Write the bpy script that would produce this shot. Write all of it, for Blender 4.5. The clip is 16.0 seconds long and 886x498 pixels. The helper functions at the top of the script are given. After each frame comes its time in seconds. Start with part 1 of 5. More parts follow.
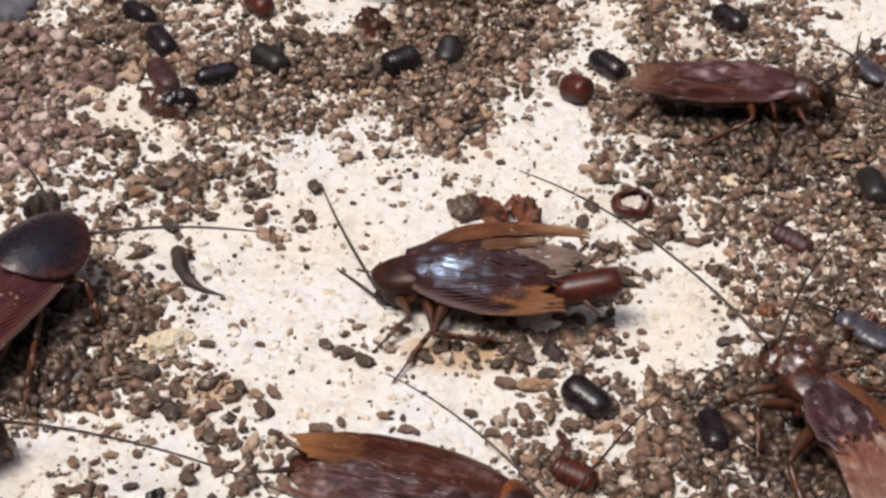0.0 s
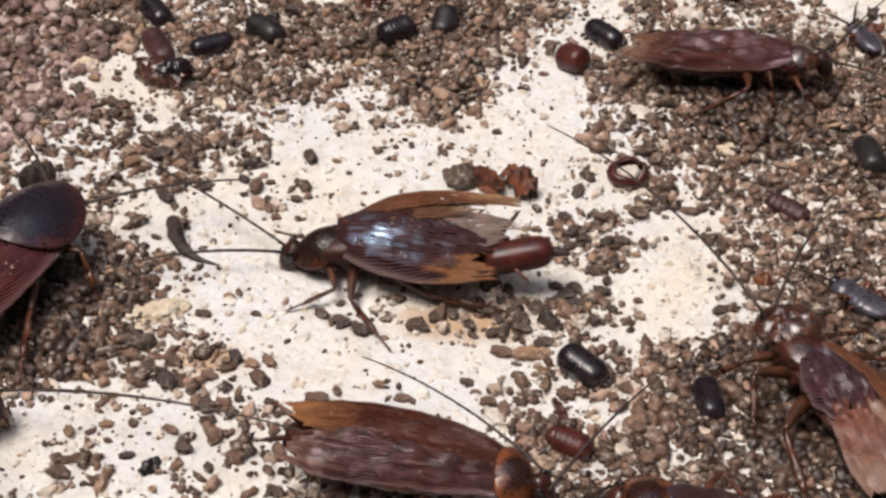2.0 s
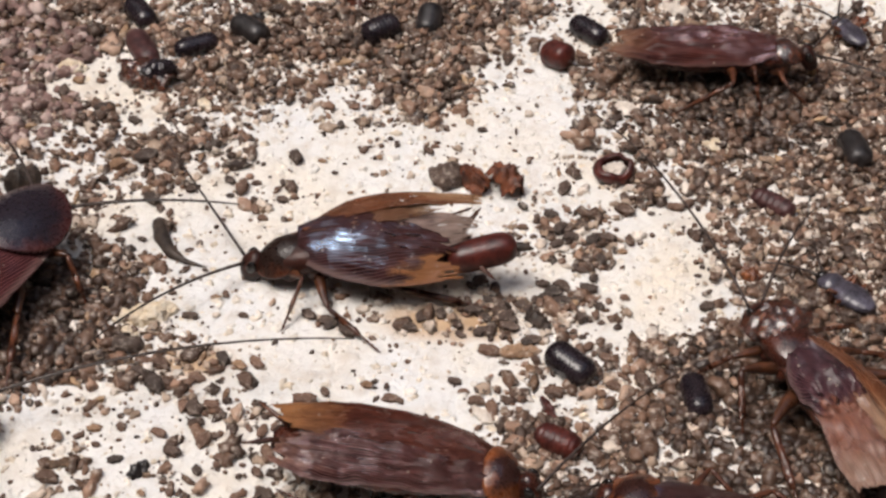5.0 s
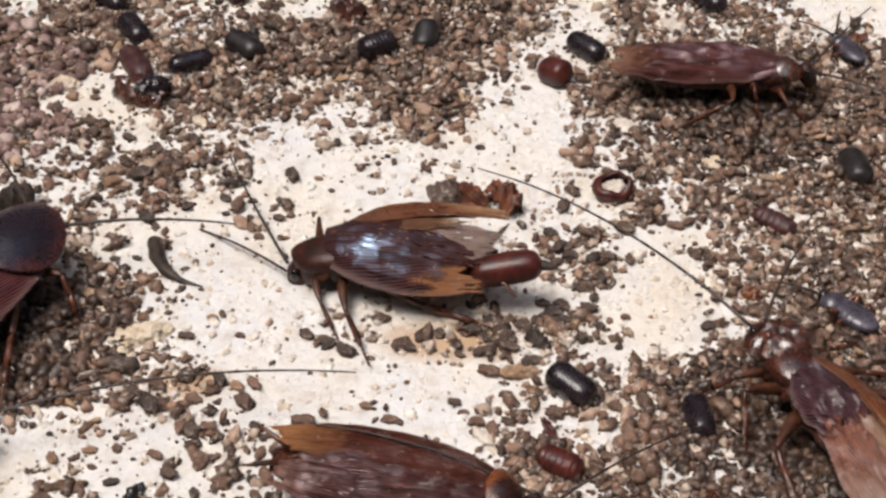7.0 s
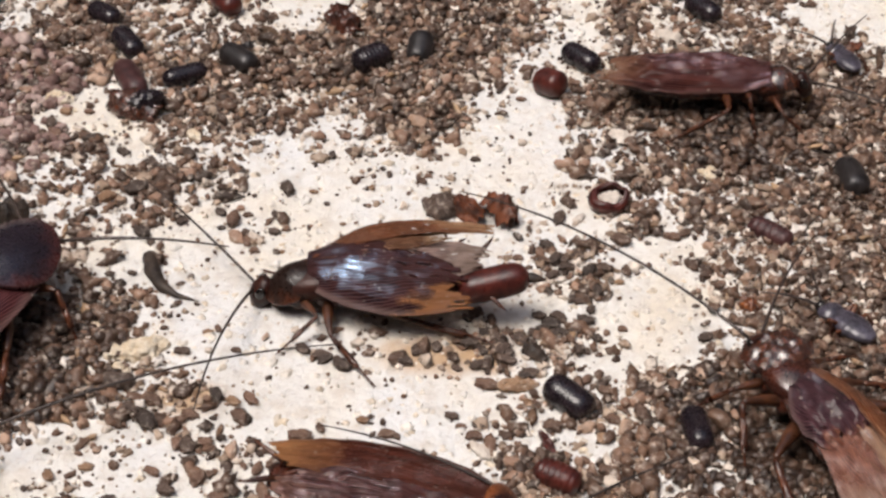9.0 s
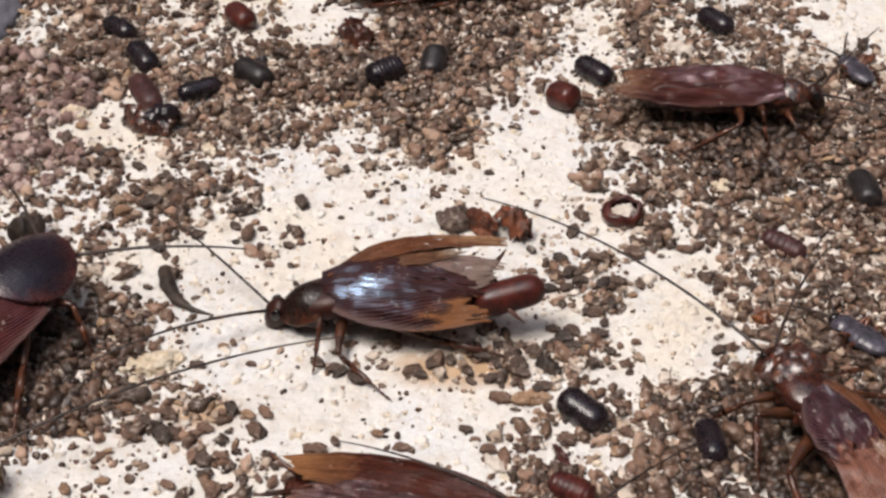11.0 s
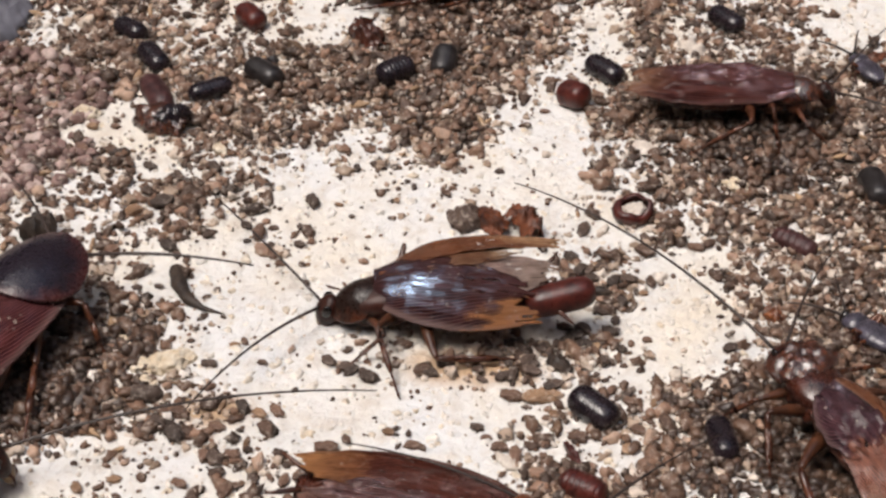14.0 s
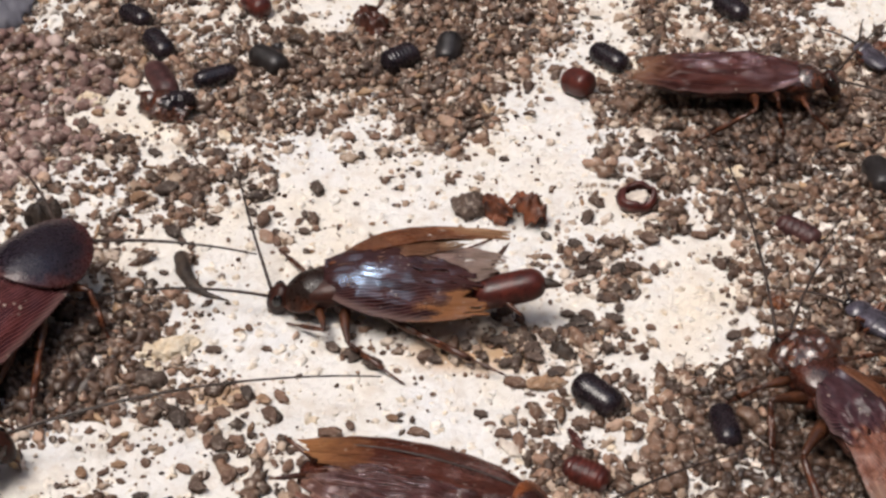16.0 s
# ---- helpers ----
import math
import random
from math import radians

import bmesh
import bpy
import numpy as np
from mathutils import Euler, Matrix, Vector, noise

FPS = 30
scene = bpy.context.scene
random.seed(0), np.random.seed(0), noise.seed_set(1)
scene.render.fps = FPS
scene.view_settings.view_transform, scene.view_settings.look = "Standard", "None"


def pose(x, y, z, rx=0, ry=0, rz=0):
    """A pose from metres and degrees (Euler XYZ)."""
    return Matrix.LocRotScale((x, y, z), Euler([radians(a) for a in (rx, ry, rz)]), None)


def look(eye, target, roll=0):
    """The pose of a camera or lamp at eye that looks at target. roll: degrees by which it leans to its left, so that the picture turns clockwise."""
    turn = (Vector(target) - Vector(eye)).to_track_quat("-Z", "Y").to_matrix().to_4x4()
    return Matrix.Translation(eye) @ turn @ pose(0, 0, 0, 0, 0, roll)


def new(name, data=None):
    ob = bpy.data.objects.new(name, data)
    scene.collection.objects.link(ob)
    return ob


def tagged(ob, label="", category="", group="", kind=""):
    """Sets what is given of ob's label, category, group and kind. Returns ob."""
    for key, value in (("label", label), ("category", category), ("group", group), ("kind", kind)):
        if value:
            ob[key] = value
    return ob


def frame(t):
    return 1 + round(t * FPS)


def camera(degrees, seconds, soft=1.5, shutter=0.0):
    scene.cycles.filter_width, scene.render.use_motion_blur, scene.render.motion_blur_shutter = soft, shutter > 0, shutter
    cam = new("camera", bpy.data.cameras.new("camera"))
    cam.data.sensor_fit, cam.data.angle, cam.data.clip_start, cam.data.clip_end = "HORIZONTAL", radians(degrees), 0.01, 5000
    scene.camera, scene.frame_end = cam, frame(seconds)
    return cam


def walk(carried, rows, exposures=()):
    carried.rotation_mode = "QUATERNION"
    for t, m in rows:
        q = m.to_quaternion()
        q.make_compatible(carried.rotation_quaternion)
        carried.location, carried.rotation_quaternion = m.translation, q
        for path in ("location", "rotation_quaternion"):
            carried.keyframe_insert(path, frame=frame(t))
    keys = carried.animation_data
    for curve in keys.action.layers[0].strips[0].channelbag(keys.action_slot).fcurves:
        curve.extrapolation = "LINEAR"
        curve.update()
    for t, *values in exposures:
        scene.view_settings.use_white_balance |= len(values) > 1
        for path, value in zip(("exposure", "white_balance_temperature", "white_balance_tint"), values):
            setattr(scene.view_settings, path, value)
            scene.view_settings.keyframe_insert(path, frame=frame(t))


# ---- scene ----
# The place is a tray of insect litter, about 13 cm of it in view. Shapes are written in millimetres.
MM = 0.001
cam = camera(28, 16.0, soft=2.7)
walk(cam, [
    (0, pose(-0.00097, -0.19219, 0.16142, 50.992, -0.379, 0.764)),
    (0.5, pose(-0.00062, -0.19292, 0.16262, 51.059, -0.133, 0.779)),
    (1, pose(-0.00061, -0.19286, 0.16247, 51.152, -0.089, 0.848)),
    (1.5, pose(-0.00041, -0.19239, 0.16228, 50.953, -0.112, 0.769)),
    (2, pose(-0.00059, -0.19261, 0.16049, 50.227, -0.331, 0.661)),
    (2.5, pose(-0.00041, -0.19218, 0.16078, 49.723, -0.377, 0.396)),
    (3, pose(-0.00031, -0.19177, 0.16000, 49.556, -0.623, 0.067)),
    (3.5, pose(-0.00027, -0.19211, 0.16047, 49.629, -0.580, -0.004)),
    (4, pose(-0.00018, -0.19204, 0.16061, 49.759, -0.319, 0.008)),
    (4.5, pose(0.00002, -0.19196, 0.16101, 49.946, -0.057, 0.027)),
    (5, pose(-0.00000, -0.19203, 0.16113, 50.000, -0.000, 0.000)),
    (5.2, pose(0.00006, -0.19195, 0.16146, 50.079, 0.114, -0.119)),
    (7.5, pose(-0.00216, -0.18935, 0.15997, 50.436, -0.337, -0.455)),
    (8, pose(-0.00199, -0.18933, 0.16011, 50.425, -0.178, -0.494)),
    (8.5, pose(-0.00184, -0.18873, 0.16028, 50.523, -0.073, -0.602)),
    (9, pose(-0.00198, -0.18862, 0.16037, 50.654, -0.086, -0.751)),
    (11.5, pose(-0.00202, -0.18925, 0.16153, 51.018, 0.471, -0.350)),
    (12, pose(-0.00210, -0.19019, 0.16134, 51.074, 0.513, -0.071)),
    (12.5, pose(-0.00232, -0.18994, 0.16092, 50.892, 0.421, -0.004)),
    (13, pose(-0.00189, -0.18976, 0.16056, 50.922, 0.502, -0.109)),
    (13.5, pose(-0.00173, -0.18950, 0.16111, 51.011, 0.709, -0.262)),
    (14, pose(-0.00183, -0.18947, 0.16103, 51.050, 0.665, -0.291)),
    (14.5, pose(-0.00187, -0.18975, 0.16094, 50.946, 0.553, -0.253)),
    (15, pose(-0.00199, -0.18955, 0.16104, 50.808, 0.483, -0.230)),
    (15.5, pose(-0.00190, -0.19036, 0.16112, 50.733, 0.578, -0.109)),
    (16, pose(-0.00188, -0.18998, 0.16107, 50.707, 0.624, -0.098)),
])

# ---- light: soft daylight from above
world = bpy.data.worlds.new("daylight")
scene.world = world
world.use_nodes = True
sky = world.node_tree.nodes.new("ShaderNodeTexSky")
sky.sky_type, sky.sun_disc, sky.dust_density, sky.ozone_density = "NISHITA", False, 4.0, 0.4
SUN_HEIGHT, SUN_TURN = 69, 246
sky.sun_elevation, sky.sun_rotation = radians(SUN_HEIGHT), radians(SUN_TURN)
backing = world.node_tree.nodes["Background"]
backing.inputs["Strength"].default_value = 0.17
world.node_tree.links.new(sky.outputs[0], backing.inputs["Color"])
sun = new("sun", bpy.data.lights.new("sun", "SUN"))
sun.data.energy, sun.data.angle, sun.data.color = 2.4, radians(26), (1.0, 0.94, 0.895)
up_way = Vector((math.sin(radians(SUN_TURN)) * math.cos(radians(SUN_HEIGHT)), math.cos(radians(SUN_TURN)) * math.cos(radians(SUN_HEIGHT)), math.sin(radians(SUN_HEIGHT))))
sun.matrix_world = look(up_way, (0, 0, 0))
scene.view_settings.exposure = 0.06


# ---- materials
def nodes_of(name):
    m = bpy.data.materials.new(name)
    m.use_nodes = True
    t = m.node_tree
    return m, t, t.nodes["Principled BSDF"]


def node(t, kind, **values):
    n = t.nodes.new("ShaderNode" + kind)
    for key, value in values.items():
        n.inputs[key.replace("_", " ")].default_value = value
    return n


def ramp(t, source, stops):
    r = t.nodes.new("ShaderNodeValToRGB")
    e = r.color_ramp.elements
    while len(e) < len(stops):
        e.new(0.5)
    for one, (at, colour) in zip(e, stops):
        one.position, one.color = at, (*colour, 1)
    t.links.new(source, r.inputs[0])
    return r.outputs[0]


def mix(t, factor, a, b, blend="MIX"):
    n = t.nodes.new("ShaderNodeMix")
    n.data_type, n.blend_type = "RGBA", blend
    for socket, value in ((n.inputs[0], factor), (n.inputs[6], a), (n.inputs[7], b)):
        if hasattr(value, "links"):
            t.links.new(value, socket)
        elif isinstance(value, tuple):
            socket.default_value = (*value, 1)
        else:
            socket.default_value = value
    return n.outputs[2]


def grain(t, scale, detail=4.0, rough=0.6, coords="Object"):
    c = t.nodes.new("ShaderNodeTexCoord")
    n = node(t, "TexNoise", Scale=scale, Detail=detail, Roughness=rough)
    t.links.new(c.outputs[coords], n.inputs["Vector"])
    return n.outputs["Fac"]


def bump(t, shader, height, strength, distance, before=None):
    b = node(t, "Bump", Strength=strength, Distance=distance)
    t.links.new(height, b.inputs["Height"])
    if before:
        t.links.new(before, b.inputs["Normal"])
    t.links.new(b.outputs[0], shader.inputs["Normal"])
    return b.outputs[0]


def sums(t, *terms):
    """A sum of sockets, each times its own weight, with a start value first."""
    total = None
    for socket, weight in terms[1:]:
        n = t.nodes.new("ShaderNodeMath")
        n.operation = "MULTIPLY_ADD"
        t.links.new(socket, n.inputs[0])
        n.inputs[1].default_value = weight
        if total is None:
            n.inputs[2].default_value = terms[0]
        else:
            t.links.new(total, n.inputs[2])
        total = n.outputs[0]
    return total


def shell(name, dark, light, rough=0.3, scale=500, coat=0.3, relief=0.25, shine=0.4):
    """Chitin, husks, egg cases: two-scale stain, fine relief, a thin gloss."""
    m, t, s = nodes_of(name)
    stain, fine = grain(t, scale), grain(t, scale * 6, 3)
    c = ramp(t, stain, [(0.35, dark), (0.68, light)])
    c = mix(t, 0.35, c, ramp(t, fine, [(0.3, (0.35, 0.3, 0.3)), (0.7, (1, 1, 1))]), "MULTIPLY")
    t.links.new(c, s.inputs["Base Color"])
    t.links.new(ramp(t, fine, [(0.3, (rough * 0.7,) * 3), (0.75, (min(1, rough * 1.6),) * 3)]), s.inputs["Roughness"])
    s.inputs["Specular IOR Level"].default_value = shine
    s.inputs["Coat Weight"].default_value, s.inputs["Coat Roughness"].default_value = coat, 0.15
    first = bump(t, s, stain, relief, 0.0004)
    bump(t, s, fine, relief, 0.0001, first)
    return m


def wing_skin(name, dark, mid, pale, clear=0.25, pale_from=0.72, rough=0.36, gloss=0.15, sheen=(1, 1, 1), dust=0.0, shine=0.4, relief=1.0, corner=0.16, wet=None, streak=0.7, ior=1.5, wander=1.0, rim=0.25, veiny=0.5, vein_turn=0.62, vein_tone=None):
    """A leathery wing: streaks and fine raised veins that fan out, paler and thinner towards the tip.
    corner: how far the pale tip keeps to the outer edge; wet: the stretch from the hinge that is glossy."""
    m, t, s = nodes_of(name)
    uv = t.nodes.new("ShaderNodeTexCoord").outputs["UV"]
    split = t.nodes.new("ShaderNodeSeparateXYZ")
    t.links.new(uv, split.inputs[0])
    def streaks(scale, turn, detail):
        place = node(t, "Mapping", Scale=scale, Rotation=(0, 0, turn))
        t.links.new(uv, place.inputs["Vector"])
        n = node(t, "TexNoise", Scale=1.0, Detail=detail, Roughness=0.6, Distortion=0.3)
        t.links.new(place.outputs[0], n.inputs["Vector"])
        return n.outputs["Fac"]
    broad, fine = streaks((2.2, 9.0, 1.0), 0.22, 4.0), streaks((5.0, 60.0, 1.0), 0.16, 3.0)
    place = node(t, "Mapping", Scale=(1.0, 1.0, 1.0), Rotation=(0, 0, vein_turn))
    t.links.new(uv, place.inputs["Vector"])
    wave = node(t, "TexWave", Scale=9.0, Distortion=1.2, Detail=2.0)
    wave.inputs["Detail Scale"].default_value = 1.2
    wave.bands_direction = "Y"
    t.links.new(place.outputs[0], wave.inputs["Vector"])
    vein = ramp(t, wave.outputs["Fac"], [(0.60, (0, 0, 0)), (0.97, (1, 1, 1))])
    blotch = grain(t, 240, 5)
    base = ramp(t, sums(t, 0.0, (broad, 0.6), (blotch, 0.4)), [(0.36, dark), (0.64, mid)])
    base = mix(t, 0.6, base, ramp(t, fine, [(0.32, (0.25, 0.21, 0.2)), (0.68, (1.8, 1.6, 1.5))]), "MULTIPLY")
    base = mix(t, mix(t, 1.0, vein, (veiny,) * 3, "MULTIPLY"), base, vein_tone or tuple(min(1, q * 2.4 + 0.02) for q in mid))
    reach = sums(t, -0.62 - 0.5 * (corner - 0.16) + 0.525 * (1 - wander), (split.outputs[0], 1.0), (split.outputs[1], corner), (broad, 0.55 * wander), (blotch, 0.5 * wander))
    tip = ramp(t, reach, [(pale_from - 0.12, (0, 0, 0)), (pale_from + 0.06, (0.45, 0.45, 0.45)), (pale_from + 0.26, (1, 1, 1))])
    paled = mix(t, tip, base, mix(t, streak, pale, ramp(t, fine, [(0.32, (0.45, 0.36, 0.28)), (0.66, (1.3, 1.3, 1.3))]), "MULTIPLY"))
    border = ramp(t, sums(t, 0.0, (split.outputs[1], 1.0), (split.outputs[0], -0.08)), [(0.87, (0, 0, 0)), (0.93, (rim,) * 3)])
    paled = mix(t, border, paled, (0.30, 0.21, 0.19))
    if dust:
        spots = node(t, "TexVoronoi", Scale=900.0)
        t.links.new(t.nodes.new("ShaderNodeTexCoord").outputs["Object"], spots.inputs["Vector"])
        near = ramp(t, spots.outputs["Distance"], [(0.14, (1, 1, 1)), (0.24, (0, 0, 0))])
        some = ramp(t, grain(t, 330, 2), [(0.50, (0, 0, 0)), (0.62, (dust,) * 3)])
        paled = mix(t, mix(t, 1.0, near, some, "MULTIPLY"), paled, (0.62, 0.54, 0.45))
    t.links.new(paled, s.inputs["Base Color"])
    t.links.new(ramp(t, blotch, [(0.3, (rough * 0.75,) * 3), (0.7, (rough * 1.5,) * 3)]), s.inputs["Roughness"])
    s.inputs["Specular IOR Level"].default_value = shine
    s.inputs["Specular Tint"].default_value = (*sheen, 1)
    s.inputs["Coat Weight"].default_value, s.inputs["Coat Roughness"].default_value = gloss, 0.18
    s.inputs["IOR"].default_value = ior
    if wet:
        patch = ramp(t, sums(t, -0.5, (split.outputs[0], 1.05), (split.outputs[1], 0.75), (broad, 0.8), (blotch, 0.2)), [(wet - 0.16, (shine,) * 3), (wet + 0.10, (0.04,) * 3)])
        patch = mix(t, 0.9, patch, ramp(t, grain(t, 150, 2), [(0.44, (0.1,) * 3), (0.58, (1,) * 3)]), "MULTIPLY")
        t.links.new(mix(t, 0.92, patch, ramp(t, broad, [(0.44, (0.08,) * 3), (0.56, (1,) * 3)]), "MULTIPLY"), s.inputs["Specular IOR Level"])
    first = bump(t, s, fine, 0.45 * relief, 0.0004)
    second = bump(t, s, blotch, 0.5 * relief, 0.0007, first)
    bump(t, s, vein, 0.4 * relief, 0.0002, bump(t, s, broad, 0.5 * relief, 0.0009, second))
    glow = node(t, "BsdfTranslucent")
    t.links.new(paled, glow.inputs["Color"])
    thin = t.nodes.new("ShaderNodeMixShader")
    t.links.new(sums(t, 0.0, (tip, clear)), thin.inputs[0])
    t.links.new(s.outputs[0], thin.inputs[1])
    t.links.new(glow.outputs[0], thin.inputs[2])
    t.links.new(thin.outputs[0], t.nodes["Material Output"].inputs["Surface"])
    return m


def crumb(name, stops, per="island", rough=0.85, floury=0.55):
    """Droppings and grains: every piece takes its own shade, with a pitted face patched with flour."""
    m, t, s = nodes_of(name)
    if per == "island":
        own = t.nodes.new("ShaderNodeNewGeometry").outputs["Random Per Island"]
    else:
        own = t.nodes.new("ShaderNodeObjectInfo").outputs["Random"]
    c = ramp(t, own, stops)
    stain, fine = grain(t, 900), grain(t, 4200, 3)
    c = mix(t, 0.5, c, ramp(t, stain, [(0.3, (0.45, 0.42, 0.4)), (0.7, (1.5, 1.45, 1.4))]), "MULTIPLY")
    c = mix(t, ramp(t, fine, [(0.6, (0, 0, 0)), (0.85, (0.35, 0.35, 0.35))]), c, (0.42, 0.36, 0.28))
    c = mix(t, ramp(t, grain(t, 1100, 4, 0.65), [(0.53, (0, 0, 0)), (0.68, (floury,) * 3)]), c, (0.62, 0.54, 0.46))
    t.links.new(c, s.inputs["Base Color"])
    s.inputs["Roughness"].default_value = rough
    first = bump(t, s, stain, 0.6, 0.0003)
    bump(t, s, fine, 0.5, 0.0001, first)
    return m


def shield_skin(name, centre, rim, wide, long, rough=0.35, coat=0.2, blotches=0.5, shine=0.5, edge=0.45):
    """A neck shield: dark blotches in the middle, a paler rim, fine pits."""
    m, t, s = nodes_of(name)
    place = node(t, "Mapping", Scale=(1000 / long, 1000 / wide, 0.0))
    t.links.new(t.nodes.new("ShaderNodeTexCoord").outputs["Object"], place.inputs["Vector"])
    far = t.nodes.new("ShaderNodeVectorMath")
    far.operation = "LENGTH"
    t.links.new(place.outputs[0], far.inputs[0])
    stain, fine = grain(t, 420), grain(t, 2600, 3)
    c = ramp(t, sums(t, -0.5 * blotches, (far.outputs["Value"], 1.0), (stain, blotches)), [(edge, centre), (0.97, rim)])
    s.inputs["Specular IOR Level"].default_value = shine
    c = mix(t, 0.5, c, ramp(t, fine, [(0.3, (0.4, 0.36, 0.35)), (0.7, (1.4, 1.35, 1.3))]), "MULTIPLY")
    t.links.new(c, s.inputs["Base Color"])
    t.links.new(ramp(t, fine, [(0.3, (rough * 0.7,) * 3), (0.75, (rough * 1.6,) * 3)]), s.inputs["Roughness"])
    s.inputs["Coat Weight"].default_value, s.inputs["Coat Roughness"].default_value = coat, 0.15
    first = bump(t, s, stain, 0.5, 0.0006)
    bump(t, s, fine, 0.4, 0.0001, first)
    return m


DARK_BODY = shell("dark_chitin", (0.016, 0.006, 0.005), (0.060, 0.017, 0.010), 0.38, 500, 0.06, 0.5, 0.25)
GLOSSY_BODY = shell("wet_chitin", (0.016, 0.006, 0.005), (0.085, 0.023, 0.012), 0.14, 900, 1.0, 1.0, 0.6)
RED_BODY = shell("red_brown_chitin", (0.020, 0.006, 0.005), (0.085, 0.022, 0.011), 0.26, 500, 0.4)
AMBER_BODY = shell("amber_chitin", (0.040, 0.010, 0.006), (0.32, 0.10, 0.026), 0.32, 300)
WRINKLED = shell("wrinkled_chitin", (0.012, 0.005, 0.005), (0.12, 0.036, 0.016), 0.11, 700, 0.8, 1.0, 0.7)
DARK_SHIELD = shield_skin("dark_shield", (0.014, 0.010, 0.017), (0.072, 0.020, 0.019), 6.4, 7.4, 0.26, 0.2, 0.8, 0.5, 0.66)
RED_SHIELD = shield_skin("red_shield", (0.016, 0.008, 0.006), (0.085, 0.026, 0.013), 4.2, 4.6, 0.3, 0.0, 1.0, 0.3, 0.74)
AMBER_SHIELD = shield_skin("amber_shield", (0.026, 0.007, 0.005), (0.22, 0.066, 0.020), 4.4, 3.6, 0.28, 0.5, 1.6)
FACE = shell("face_chitin", (0.10, 0.055, 0.024), (0.30, 0.19, 0.085), 0.4)
LEG = shell("leg_chitin", (0.032, 0.010, 0.006), (0.13, 0.042, 0.018), 0.35)
THIGH = shell("amber_leg_chitin", (0.030, 0.011, 0.006), (0.105, 0.036, 0.015), 0.33)
FEELER = shell("feeler_chitin", (0.020, 0.013, 0.011), (0.055, 0.034, 0.026), 0.5)
EYE = shell("eye", (0.006, 0.005, 0.005), (0.02, 0.015, 0.013), 0.15)
SLATE = shell("slate_chitin", (0.028, 0.025, 0.032), (0.105, 0.094, 0.125), 0.28, 600, 0.3)
BLACK_CASE = shell("black_egg_case", (0.008, 0.006, 0.009), (0.028, 0.019, 0.023), 0.23, 500, 0.12, 0.3)
PLUM_CASE = shell("plum_egg_case", (0.032, 0.011, 0.012), (0.10, 0.040, 0.038), 0.42, 700, 0.1, 0.6)
RED_CASE = shell("red_egg_case", (0.038, 0.008, 0.007), (0.125, 0.025, 0.017), 0.36, 500, 0.12)
BROWN_CASE = shell("brown_egg_case", (0.03, 0.010, 0.007), (0.10, 0.028, 0.014), 0.35)
GREY_CASE = shell("grey_egg_case", (0.011, 0.009, 0.009), (0.034, 0.029, 0.029), 0.36, 500, 0.1)
HUSK = shell("husk", (0.045, 0.013, 0.007), (0.24, 0.078, 0.034), 0.42, 500, 0.1, 0.8)
DARK_HUSK = shell("dark_husk", (0.02, 0.014, 0.011), (0.08, 0.055, 0.04), 0.6, 500, 0.1, 0.6)
STRAW = shell("straw", (0.06, 0.035, 0.022), (0.24, 0.15, 0.09), 0.7, 600, 0.0, 0.5)
WHITE_CHIP = shell("white_chip", (0.62, 0.54, 0.46), (0.80, 0.74, 0.66), 0.7, 400, 0.0, 0.3)
CREAM = shell("cream_meal", (0.66, 0.53, 0.36), (0.82, 0.75, 0.62), 0.9, 700, 0.0, 0.9)
# For the added walls that keep low sky light off the scene.
SKY_BLOCK = shell("dim_sky_block", (0.14, 0.11, 0.09), (0.22, 0.18, 0.15), 0.9, 3, 0.0, 0.1)
GREY_PLASTIC = shell("grey_plastic", (0.10, 0.10, 0.12), (0.17, 0.17, 0.20), 0.5, 150, 0.0, 0.2)
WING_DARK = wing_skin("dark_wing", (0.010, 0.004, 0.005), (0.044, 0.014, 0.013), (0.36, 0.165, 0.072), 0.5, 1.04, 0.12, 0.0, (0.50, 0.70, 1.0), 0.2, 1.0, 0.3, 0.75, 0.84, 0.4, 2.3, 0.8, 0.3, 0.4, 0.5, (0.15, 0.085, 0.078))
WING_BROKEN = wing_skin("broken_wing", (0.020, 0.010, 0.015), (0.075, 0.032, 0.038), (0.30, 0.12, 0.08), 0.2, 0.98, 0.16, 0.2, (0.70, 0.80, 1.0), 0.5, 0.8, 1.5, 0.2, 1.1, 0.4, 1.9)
WING_TORN = wing_skin("torn_amber_wing", (0.036, 0.013, 0.009), (0.115, 0.045, 0.026), (0.50, 0.35, 0.23), 0.5, 0.78, 0.3, 0.0, (1, 1, 1), 0.0, 0.5, 1.0, 0.16, 0.8, 0.7, 1.6, 1.0, 0.25, 0.7, 0.08, (0.36, 0.22, 0.13))
WING_PLUM = wing_skin("plum_wing", (0.022, 0.007, 0.008), (0.105, 0.032, 0.030), (0.36, 0.18, 0.13), 0.2, 0.84, 0.17, 0.2, (1, 0.88, 0.95), 0.3, 1.0, 1.7, 0.1, 1.2, 0.3, 2.1, 1.0, 0.25, 0.5, 0.12, (0.30, 0.15, 0.13))
WING_RED = wing_skin("red_wing", (0.018, 0.006, 0.005), (0.088, 0.025, 0.016), (0.46, 0.215, 0.092), 0.3, 0.78, 0.22, 0.0, (1, 0.84, 0.86), 0.2, 0.9, 1.3, 0.1, 1.0, 0.3, 1.7, 0.6)
WING_DEEP = wing_skin("deep_wing", (0.018, 0.006, 0.008), (0.088, 0.026, 0.026), (0.18, 0.055, 0.042), 0.1, 0.8, 0.2, 0.3, (1, 0.85, 0.95), 0.5, 0.9, 0.9, 0.1, 1.0, 0.7, 1.7)
